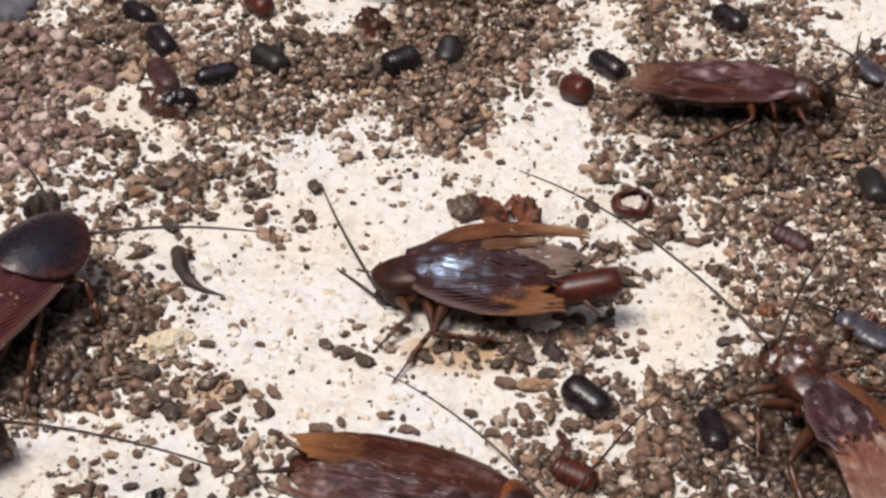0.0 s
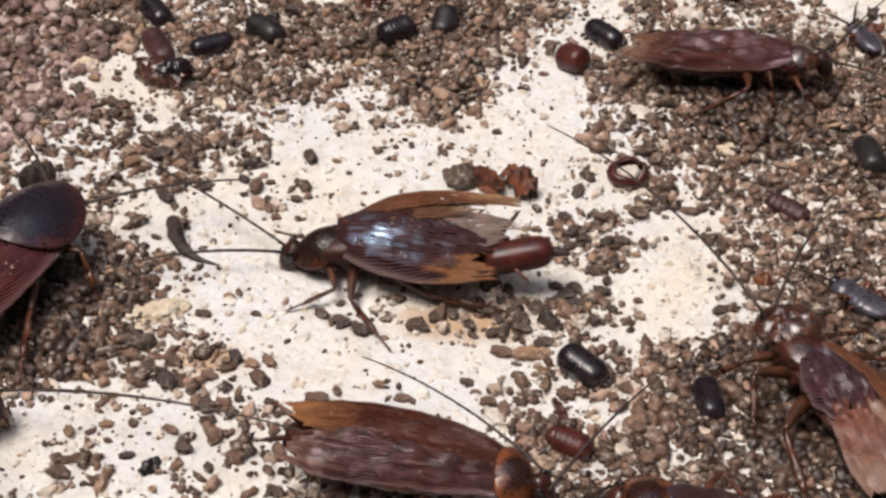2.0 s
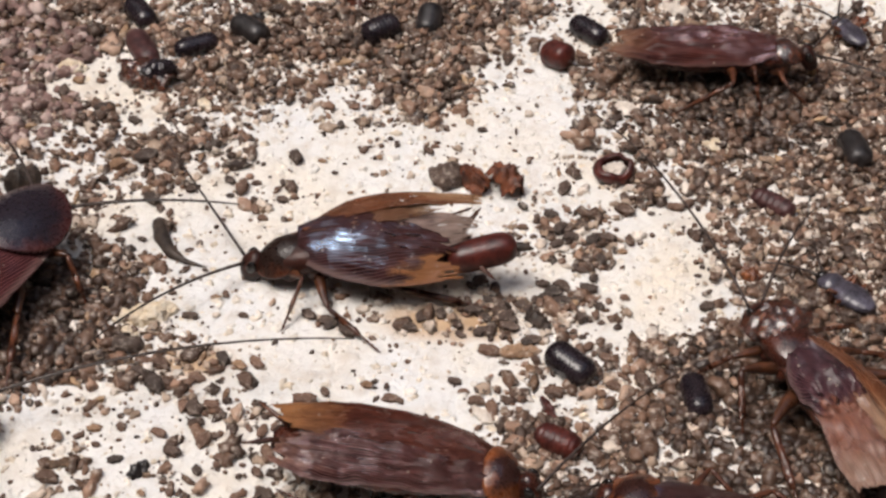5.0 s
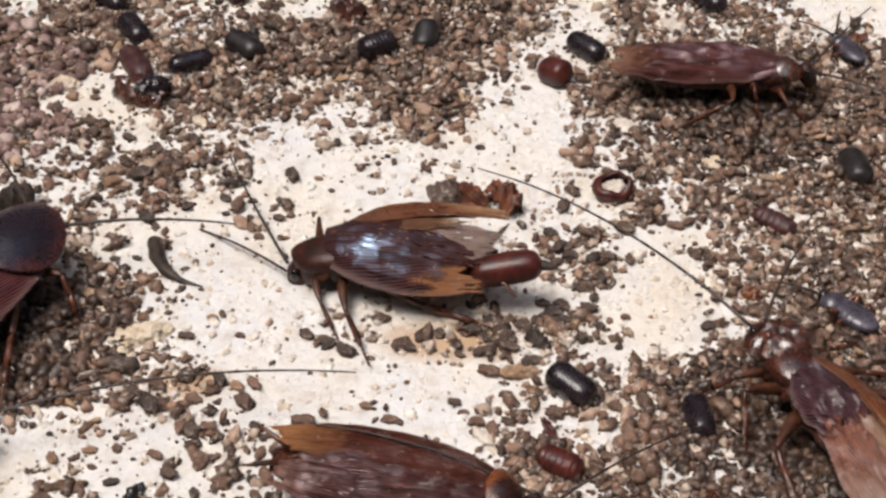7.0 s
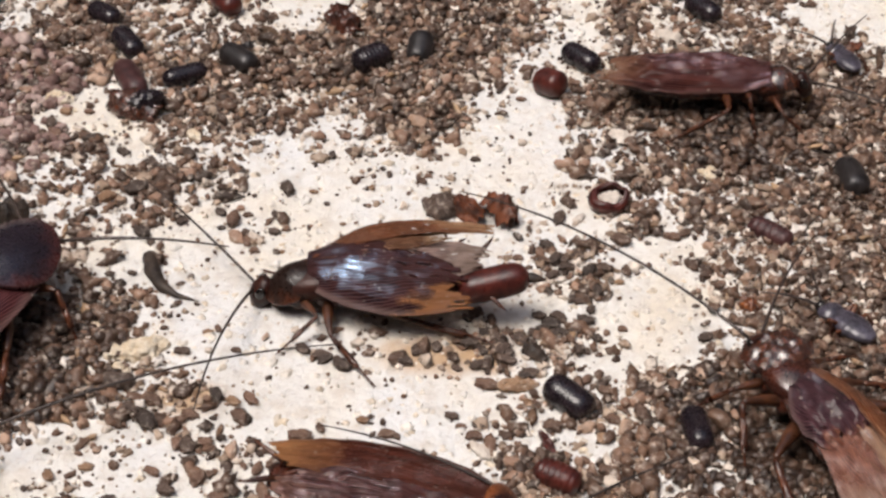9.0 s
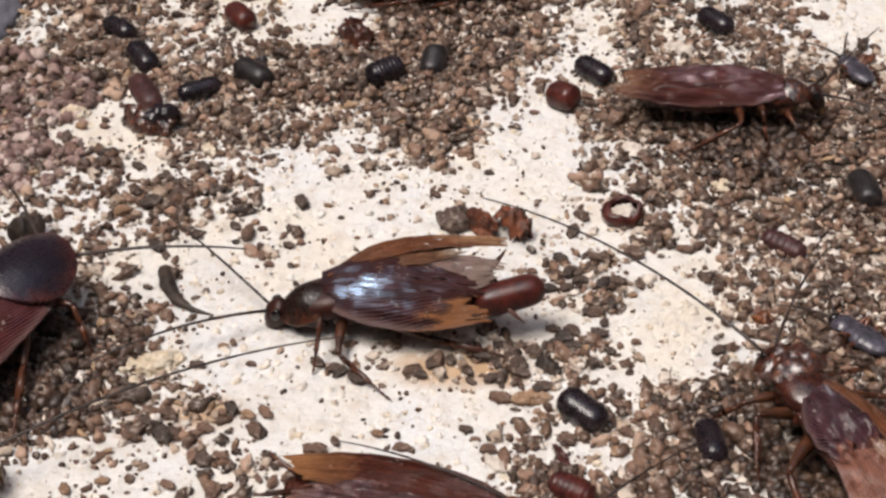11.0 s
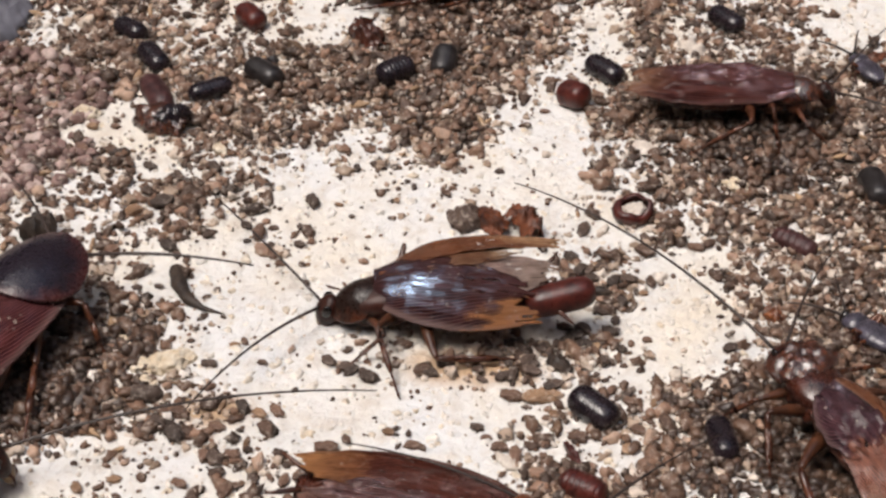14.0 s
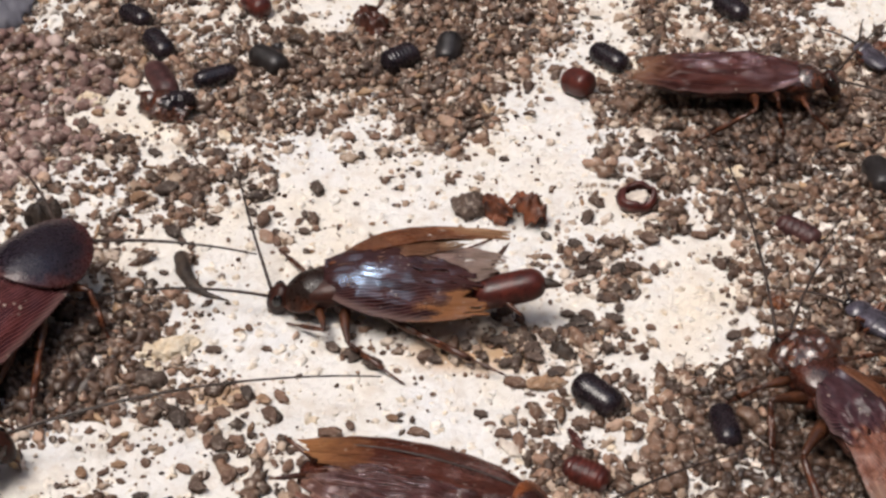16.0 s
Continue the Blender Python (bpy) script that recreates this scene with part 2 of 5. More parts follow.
WING_STREAK = wing_skin("streaked_wing", (0.042, 0.013, 0.008), (0.19, 0.060, 0.026), (0.60, 0.38, 0.23), 0.4, 0.84, 0.22, 0.0, (1, 1, 1), 0.0, 0.8, 1.2, 0.16, 0.95, 0.8, 1.9, 1.0, 0.25, 0.45, 0.06, (0.52, 0.28, 0.15))
WING_GREY = wing_skin("smoky_wing", (0.050, 0.022, 0.016), (0.17, 0.078, 0.050), (0.44, 0.33, 0.28), 0.5, 0.66, 0.30, 0.1, (0.9, 0.92, 1), 0.1, 0.5, 1.2, 0.0, None, 0.8, 1.6, 1.0, 0.25, 0.6, 0.2, (0.52, 0.42, 0.36))
WING_ROSE = wing_skin("rose_wing", (0.085, 0.032, 0.022), (0.22, 0.095, 0.064), (0.38, 0.23, 0.17), 0.3, 0.66, 0.26, 0.2, (1, 1, 1), 0.3, 0.6, 1.2, 0.16, None, 0.6)
WING_UMBER = wing_skin("umber_wing", (0.017, 0.006, 0.006), (0.076, 0.022, 0.017), (0.25, 0.125, 0.075), 0.3, 0.78, 0.16, 0.1, (1, 0.80, 0.95), 0.25, 0.9, 0.8, -0.1, 1.0, 0.3, 1.9, 0.5, 0.1, 0.35, 0.1, (0.20, 0.085, 0.075))
WING_PALE = wing_skin("pale_wing", (0.080, 0.029, 0.015), (0.25, 0.115, 0.058), (0.46, 0.30, 0.19), 0.4, 0.62, 0.28, 0.2, (1, 1, 1), 0.4, 0.6, 1.2, 0.16, None, 0.5)
DROP_MIX = crumb("mixed_droppings", [(0.0, (0.037, 0.021, 0.014)), (0.38, (0.082, 0.045, 0.029)), (0.68, (0.135, 0.076, 0.049)), (0.88, (0.205, 0.118, 0.077)), (0.97, (0.313, 0.19, 0.13)), (1.0, (0.497, 0.35, 0.26))], "island", 0.58, 0.62)
DROP_MAUVE = crumb("mauve_droppings", [(0.0, (0.095, 0.052, 0.044)), (0.5, (0.20, 0.118, 0.104)), (0.8, (0.34, 0.235, 0.21)), (1.0, (0.62, 0.52, 0.48))], "island", 0.7, 0.5)
GRAIN_MIX = crumb("mixed_grains", [(0.0, (0.06, 0.038, 0.027)), (0.35, (0.16, 0.10, 0.068)), (0.55, (0.42, 0.31, 0.22)), (0.75, (0.72, 0.65, 0.56)), (1.0, (0.84, 0.81, 0.77))])
MEAL_MIX = crumb("pale_meal", [(0.0, (0.26, 0.18, 0.125)), (0.4, (0.46, 0.36, 0.28)), (0.7, (0.66, 0.58, 0.50)), (1.0, (0.80, 0.76, 0.71))])
# Darker droppings: damp, with the shade beneath the cockroaches in the colour.
DAMP_SHADE = crumb("damp_droppings", [(0.0, (0.022, 0.012, 0.009)), (0.6, (0.059, 0.033, 0.022)), (1.0, (0.140, 0.080, 0.053))], "island", 0.4, 0.35)
FRAGMENT = crumb("litter_fragments", [(0.0, (0.05, 0.028, 0.018)), (0.5, (0.17, 0.095, 0.055)), (1.0, (0.44, 0.30, 0.18))])
FLOUR = crumb("floury_crumbs", [(0.0, (0.66, 0.57, 0.44)), (0.25, (0.76, 0.71, 0.63)), (1.0, (0.80, 0.785, 0.75))])
DROP_DARK = crumb("dark_droppings", [(0.0, (0.039, 0.026, 0.020)), (1.0, (0.092, 0.058, 0.043))], "object", 0.7, 0.4)
DROP_BROWN = crumb("brown_droppings", [(0.0, (0.086, 0.048, 0.032)), (1.0, (0.194, 0.110, 0.074))], "object", 0.7, 0.5)
DROP_TAN = crumb("tan_droppings", [(0.0, (0.20, 0.115, 0.066)), (1.0, (0.34, 0.215, 0.13))], "object")


STAINS = ((-1.6, -15.0, 8.5, 5.0), (5.5, -15.5, 6.0, 4.0), (-32.54, -22.95, 6.0, 4.0))


def ground_skin():
    """Floury crust: cool and warm white patches, granular, with two brown stains."""
    m, t, s = nodes_of("pale_meal_ground")
    where = t.nodes.new("ShaderNodeTexCoord").outputs["Object"]
    wide, mid, fine = grain(t, 45, 4), grain(t, 260, 5), grain(t, 1500, 4, 0.7)
    c = ramp(t, wide, [(0.36, (0.765, 0.765, 0.76)), (0.52, (0.785, 0.76, 0.715)), (0.70, (0.79, 0.72, 0.61))])
    c = mix(t, ramp(t, mid, [(0.50, (0, 0, 0)), (0.70, (0.6, 0.6, 0.6))]), c, (0.62, 0.54, 0.45))
    c = mix(t, ramp(t, grain(t, 700, 5, 0.7), [(0.52, (0, 0, 0)), (0.70, (0.5, 0.5, 0.5))]), c, (0.56, 0.50, 0.44))
    c = mix(t, ramp(t, fine, [(0.60, (0, 0, 0)), (0.80, (0.42, 0.42, 0.42))]), c, (0.50, 0.42, 0.34))
    for x, y, wide_mm, deep_mm in STAINS:
        place = node(t, "Mapping", Location=(-x / wide_mm, -y / deep_mm, 0), Scale=(1000 / wide_mm, 1000 / deep_mm, 0))
        t.links.new(where, place.inputs["Vector"])
        far = t.nodes.new("ShaderNodeVectorMath")
        far.operation = "LENGTH"
        t.links.new(place.outputs[0], far.inputs[0])
        edge = ramp(t, sums(t, -0.6, (far.outputs["Value"], 1.0), (mid, 1.2)), [(0.4, (0.88, 0.88, 0.88)), (1.0, (0, 0, 0))])
        c = mix(t, edge, c, (0.52, 0.34, 0.19))
    t.links.new(c, s.inputs["Base Color"])
    s.inputs["Roughness"].default_value = 0.75
    first = bump(t, s, mid, 0.8, 0.0012)
    bump(t, s, fine, 0.8, 0.0004, first)
    return m


# Dark spots under the resting cockroaches: damp, and their shade put into the colour.
DAMP_SHADE_SPOTS = ((50, -38, 20, 17), (47, 31, 20, 9), (-57, -15, 12, 12))


def bed_skin():
    """Packed droppings and dust, with damp and the cockroaches' shade coloured into three spots."""
    m, t, s = nodes_of("dark_litter_bed")
    where = t.nodes.new("ShaderNodeTexCoord").outputs["Object"]
    mid, fine = grain(t, 420, 5), grain(t, 1900, 4, 0.7)
    c = ramp(t, mid, [(0.3, (0.095, 0.062, 0.044)), (0.46, (0.23, 0.155, 0.11)), (0.56, (0.68, 0.60, 0.52))])
    c = mix(t, ramp(t, fine, [(0.55, (0, 0, 0)), (0.8, (0.6, 0.6, 0.6))]), c, (0.42, 0.33, 0.25))
    for x, y, wide_mm, deep_mm in DAMP_SHADE_SPOTS:
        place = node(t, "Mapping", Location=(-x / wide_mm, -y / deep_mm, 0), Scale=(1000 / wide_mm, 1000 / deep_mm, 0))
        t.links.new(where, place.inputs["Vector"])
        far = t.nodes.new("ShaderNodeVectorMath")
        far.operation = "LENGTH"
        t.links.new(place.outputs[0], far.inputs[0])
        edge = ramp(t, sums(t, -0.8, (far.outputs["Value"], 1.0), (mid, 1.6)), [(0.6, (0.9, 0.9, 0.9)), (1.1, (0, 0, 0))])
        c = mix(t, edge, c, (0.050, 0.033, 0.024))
    t.links.new(c, s.inputs["Base Color"])
    s.inputs["Roughness"].default_value = 0.9
    first = bump(t, s, mid, 0.9, 0.0008)
    bump(t, s, fine, 0.8, 0.0003, first)
    return m


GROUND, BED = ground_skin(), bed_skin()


# ---- mesh helpers
def part(name, bm, material, parent=None, label="", smooth=True):
    """One mesh object from a bmesh written in millimetres."""
    me = bpy.data.meshes.new(name)
    bmesh.ops.scale(bm, vec=(MM, MM, MM), verts=bm.verts)
    bm.normal_update()
    bm.to_mesh(me)
    bm.free()
    me.materials.append(material)
    if smooth:
        me.polygons.foreach_set("use_smooth", [True] * len(me.polygons))
    ob = new(name, me)
    if parent:
        ob.parent = parent
    return tagged(ob, label)


def loft(bm, rings, cap=True):
    """Skin between rings of equal length, closed round each ring."""
    made = [[bm.verts.new(p) for p in ring] for ring in rings]
    n = len(made[0])
    for a, b in zip(made, made[1:]):
        for i in range(n):
            bm.faces.new((a[i], a[(i + 1) % n], b[(i + 1) % n], b[i]))
    if cap:
        bm.faces.new(made[0][::-1])
        bm.faces.new(made[-1])
    return made


def ring(centre, u, v, a, b, n):
    c = Vector(centre)
    return [c + u * (a * math.cos(2 * math.pi * i / n)) + v * (b * math.sin(2 * math.pi * i / n)) for i in range(n)]


def tube(bm, points, radii, n=6):
    points = [Vector(p) for p in points]
    rings = []
    for i, p in enumerate(points):
        way = (points[min(i + 1, len(points) - 1)] - points[max(i - 1, 0)]).normalized()
        side = way.cross(Vector((0, 0, 1)))
        side = Vector((0, 1, 0)) if side.length < 1e-4 else side.normalized()
        rings.append(ring(p, side, side.cross(way), radii[i], radii[i], n))
    loft(bm, rings)


def lump(bm, size, centre=(0, 0, 0), detail=2, rough=0.0, wave=1.0, seed=0.0, power=2.0):
    """A rounded body with half sizes size; rough and wave give an uneven skin; a higher power squares it."""
    made = bmesh.ops.create_icosphere(bm, subdivisions=detail, radius=1)["verts"]
    for v in made:
        p = v.co.copy()
        if power != 2.0:
            p /= sum(abs(q) ** power for q in p) ** (1 / power)
        k = 1 + rough * noise.noise(p * wave + Vector((seed * 7.1, seed * 3.3, seed)))
        v.co = Vector((p.x * size[0] * k, p.y * size[1] * k, p.z * size[2] * k)) + Vector(centre)
    return made


# ---- ground and tray
GRID_X, GRID_Y, GRID_STEP = -92, 84, 4
LITTER = (
    "5555558886555444222699999997737776666633111111",
    "5555558886655444222699999997737776666633111111",
    "5555555886655445222499999996227776666521111111",
    "5555555886655545222499999996227766666521111111",
    "5555555888655545222499999996227766665521111111",
    "8888888888756666889999998863336666666644333333",
    "8888888888756666889999998863336666666444333333",
    "8888887776577889889999997733446777777777666666",
    "8888887776577889989999997733466777777777666666",
    "7777773322336887755588994411688888888888888888",
    "7777777322336887755588994411688888888888888888",
    "7777777322236888755558994111688888888888888888",
    "6666666465524555523335632000646678888888888888",
    "6666666466524555523335632000646678888888888888",
    "5555555335666775111221221001557778866889999999",
    "5555555535666775111221221001557778866899999999",
    "4444444445555534121111221002256466777888888888",
    "4444444445555534121111221022256467777888888888",
    "3333333332433122421111111133146547777888888888",
    "4444444445332312200000011344621255776888888888",
    "4444444444532312200000011346621255768888888888",
    "5555555555666311100012343566620056788888888888",
    "5555555555666311110012343566220056788888888888",
    "6666666667775311101443367467300157788888888888",
    "6666666667775311101443367467301157788888888888",
    "7777777777764431100233333465434677788888888888",
    "7777777777777644410010012334556777888888888888",
    "7777777777777644410010012334556777888888888888",
    "5555555555334335512210023432235677677777777777",
    "1111111111233223442222223552346777367777777777",
    "2222222222342233444333345776667557367777777777",
    "2222222222342233444333345776667557367777777777",
    "1111111111132233255545667777765546677777777777",
    "2222222222223223355556667777765567777777777777",
    "2222222222223222355556667777765667777777777777",
    "2222222222223222355556667777755667777777777777",
)


BARE = ((0.47, -7.16, 9, 5), (14.55, -6.21, 5.5, 4))


def litter(x, y):
    """How thick the droppings lie at x, y (millimetres), 0 to 9."""
    gx = (x - GRID_X) / GRID_STEP - 0.5
    gy = (GRID_Y - y) / GRID_STEP - 0.5
    gx = min(max(gx, 0), len(LITTER[0]) - 1.001)
    gy = min(max(gy, 0), len(LITTER) - 1.001)
    i, j = int(gx), int(gy)
    fx, fy = gx - i, gy - j
    a = int(LITTER[j][i]) * (1 - fx) + int(LITTER[j][i + 1]) * fx
    b = int(LITTER[j + 1][i]) * (1 - fx) + int(LITTER[j + 1][i + 1]) * fx
    bare = min(1, sum(math.exp(-((x - cx) / wide) ** 2 - ((y - cy) / deep) ** 2) for cx, cy, wide, deep in BARE))
    return (a * (1 - fy) + b * fy) * (1 - 0.75 * bare)


def sheet(name, x0, x1, y0, y1, step, height, material):
    """A ground sheet whose steps are four times as wide away from the middle."""
    def steps(low, high, fine_low, fine_high):
        at, made = low, []
        while at < high:
            made.append(at)
            at += step if fine_low < at < fine_high else step * 4
        return made + [high]
    xs, ys = steps(x0, x1, -78, 78), steps(y0, y1, -52, 76)
    nx, ny = len(xs), len(ys)
    spots = [(x * MM, y * MM, height(x, y) * MM) for y in ys for x in xs]
    faces = [(j * nx + i, j * nx + i + 1, (j + 1) * nx + i + 1, (j + 1) * nx + i) for j in range(ny - 1) for i in range(nx - 1)]
    me = bpy.data.meshes.new(name)
    me.from_pydata(spots, [], faces)
    me.materials.append(material)
    me.polygons.foreach_set("use_smooth", [True] * len(me.polygons))
    return new(name, me)


def ground_height(x, y):
    return 0.28 * noise.noise(Vector((x * 0.12, y * 0.12, 0))) + 0.12 * noise.noise(Vector((x * 0.5, y * 0.5, 3))) + 0.18 * noise.noise(Vector((x * 0.8, y * 0.8, 5))) + 0.13 * noise.noise(Vector((x * 1.9, y * 1.9, 8))) - 0.15


def bed_height(x, y):
    d = litter(x, y) + 2.2 * noise.noise(Vector((x * 0.22, y * 0.22, 9))) + 1.5 * noise.noise(Vector((x * 0.6, y * 0.6, 2)))
    return ground_height(x, y) + min(0.8, 0.30 * (d - 7.3)) + 0.12 * noise.noise(Vector((x * 1.1, y * 1.1, 7)))


ground = tagged(sheet("ground", -130, 130, -90, 130, 0.45, ground_height, GROUND), "cream-white floury tray floor, lumpy and stained", "ground", kind="structure")
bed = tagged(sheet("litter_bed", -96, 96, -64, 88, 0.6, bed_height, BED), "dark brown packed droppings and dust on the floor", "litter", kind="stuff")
# Unseen sides, added to close the floor and shape bounce and reflections.
for name, size, at in (("tray_side", (130, 2, 22), (0, 132.5, 18)), ("tray_side", (130, 2, 22), (0, -92.5, 18)), ("tray_side", (2, 114.5, 22), (132.5, 20, 18)), ("tray_side", (2, 114.5, 22), (-132.5, 20, 18))):
    bm = bmesh.new()
    bmesh.ops.create_cube(bm, size=2, matrix=Matrix.Translation(at) @ Matrix.Diagonal((*size, 1)))
    tagged(part(name, bm, GREY_PLASTIC, smooth=False), "plain grey plastic tray side, added out of view", "tray", kind="structure")


bm = bmesh.new()
bmesh.ops.create_cube(bm, size=2, matrix=Matrix.Translation((0, 0, -14)) @ Matrix.Diagonal((2500, 2500, 10, 1)))
tagged(part("floor", bm, WHITE_CHIP, smooth=False), "plain pale floor on which the tray stands", "floor", kind="structure")
# Added walls, never in view: they block the low sky and darken reflections.
for name, size, at in (("sky_block_north", (1600, 40, 1200), (0, 1440, 1196)), ("sky_block_south", (1600, 40, 1200), (0, -1640, 1196)), ("sky_block_east", (40, 1500, 1200), (1560, -100, 1196)), ("sky_block_west", (40, 1500, 1200), (-1560, -100, 1196))):
    bm = bmesh.new()
    bmesh.ops.create_cube(bm, size=2, matrix=Matrix.Translation(at) @ Matrix.Diagonal((*size, 1)))
    tagged(part(name, bm, SKY_BLOCK, smooth=False), "plain dim brown wall, added out of view to block the low sky", "wall", kind="structure")
bm = bmesh.new()
bmesh.ops.create_cube(bm, size=2, matrix=Matrix.Translation((0, 20, -2.5)) @ Matrix.Diagonal((134.5, 114.5, 1.5, 1)))
tagged(part("tray_base", bm, GREY_PLASTIC, smooth=False), "plain grey plastic base of the tray", "tray", kind="structure")


def rest(x, y):
    return max(ground_height(x, y), bed_height(x, y))


# ---- scattered droppings and grains, too many to count
def scatter(name, material, label, tries, sizes, detail, weight, seed, lift, stretch, uneven=0.55, sunk=0.55, around=None, dry=False):
    rng = random.Random(seed)
    shapes = []
    for k in range(9):
        b = bmesh.new()
        lump(b, (1, 1, 1), detail=detail, rough=uneven, wave=1.9, seed=k + seed)
        b.verts.index_update()
        shapes.append(([v.co.copy() for v in b.verts], [[v.index for v in f.verts] for f in b.faces]))
        b.free()
    spots, faces = [], []
    for _ in range(tries):
        x, y = rng.uniform(-90, 90), rng.uniform(-58, 82)
        if around:
            r, a = around[2] * math.sqrt(rng.random()), rng.uniform(0, 6.3)
            x, y = around[0] + r * math.cos(a), around[1] + r * math.sin(a)
        clump = 2.4 * noise.noise(Vector((x * 0.20, y * 0.20, 30))) + 1.4 * noise.noise(Vector((x * 0.55, y * 0.55, 12)))
        if rng.random() > weight(litter(x, y) + clump):
            continue
        # Pale crumbs are thinned out in the damp and shaded spots.
        if dry and any(((x - sx) / wide) ** 2 + ((y - sy) / deep) ** 2 < 0.8 for sx, sy, wide, deep in DAMP_SHADE_SPOTS) and rng.random() < 0.75:
            continue
        r = rng.uniform(*sizes) * (1 if rng.random() < 0.85 else 1.35)
        turn = Euler((rng.uniform(-0.5, 0.5), rng.uniform(-0.5, 0.5), rng.uniform(0, 6.3))).to_matrix()
        form = Vector((r * rng.uniform(*stretch), r * rng.uniform(0.85, 1.1), r * rng.uniform(0.75, 1.0)))
        z = rest(x, y) + form.z * sunk + lift * rng.random() ** 2 * max(0, litter(x, y) - 4.5) / 4.5
        base = len(spots)
        points, polys = shapes[rng.randrange(9)]
        for p in points:
            q = turn @ Vector((p.x * form.x, p.y * form.y, p.z * form.z))
            spots.append(((q.x + x) * MM, (q.y + y) * MM, (q.z + z) * MM))
        faces.extend([[base + i for i in f] for f in polys])
    me = bpy.data.meshes.new(name)
    me.from_pydata(spots, [], faces)
    me.materials.append(material)
    me.polygons.foreach_set("use_smooth", [True] * len(me.polygons))
    return tagged(new(name, me), label, "droppings", kind="stuff")


scatter("droppings", DROP_MIX, "dark brown oval insect droppings heaped on the floor", 17500, (0.40, 0.84), 2, lambda d: min(1, max(0, d - 2.0) / 7.8) ** 1.5, 11, 1.0, (1.1, 1.8), 0.85)
scatter("droppings", DROP_MIX, "dark brown oval insect droppings strewn by the red-brown cockroach", 260, (0.45, 0.85), 2, lambda d: 0.36, 29, 0.5, (1.1, 1.8), 0.7, 0.55, (17, -33, 11.5))
scatter("small_droppings", DROP_MIX, "small broken brown droppings between the larger ones", 24000, (0.20, 0.44), 2, lambda d: 0.025 + min(0.8, max(0, d - 1.2) / 9) ** 1.3, 19, 1.0, (1.0, 1.7), 0.6)
scatter("meal_crumbs", MEAL_MIX, "pale crumbs of meal mixed among the droppings", 15000, (0.22, 0.72), 2, lambda d: 0.006 + min(0.42, max(0, d - 1.5) / 13), 37, 1.0, (1.0, 1.6), 1.5, 0.2, dry=True)
scatter("mauve_droppings", DROP_MAUVE, "mauve-tinged droppings heaped in the far corner", 1150, (0.45, 0.95), 2, lambda d: 0.2 + min(0.6, max(0, d - 2) / 6), 83, 1.8, (1.0, 1.6), 0.8, 0.55, (-77, 42, 22))
# Darkened pieces stand for damp and for shade round the resting cockroaches.
for spot in ((43, -33, 16), (56, -44, 20), (47.52, 33, 11), (-52, -15, 12)):
    scatter("damp_droppings", DAMP_SHADE, "damp blackish droppings packed round the cockroaches, colour darkened for their shade", 46 * spot[2] - 200, (0.46, 0.9), 2, lambda d: min(1, max(0, d - 1.0) / 6), 71, 1.5, (1.1, 1.8), 0.6, 0.6, spot)
scatter("fragments", FRAGMENT, "thin brown and straw-coloured scraps in the litter", 1500, (0.26, 0.46), 2, lambda d: min(0.7, max(0, d - 2) / 8), 67, 1.6, (2.2, 4.0), 0.8, 0.5)
scatter("flour_crumbs", FLOUR, "cream-white crumbs of floury meal crusted on the floor", 6500, (0.16, 0.6), 2, lambda d: max(0.2, 0.8 - max(0, d) / 9), 51, 0.3, (1.0, 1.6), 1.0, -0.38, dry=True)
scatter("grains", GRAIN_MIX, "fine brown and cream grains of litter", 42000, (0.10, 0.25), 1, lambda d: 0.035 + min(0.6, max(0, d - 0.8) / 11), 23, 1.2, (1.0, 1.6), dry=True)


# ---- cockroach
def limb(name, bm, material, parent, m, label=""):
    ob = part(name, bm, material, parent, label)
    ob.matrix_basis = m
    return ob


def at_mm(x, y, z, rx=0, ry=0, rz=0):
    return pose(x * MM, y * MM, z * MM, rx, ry, rz)


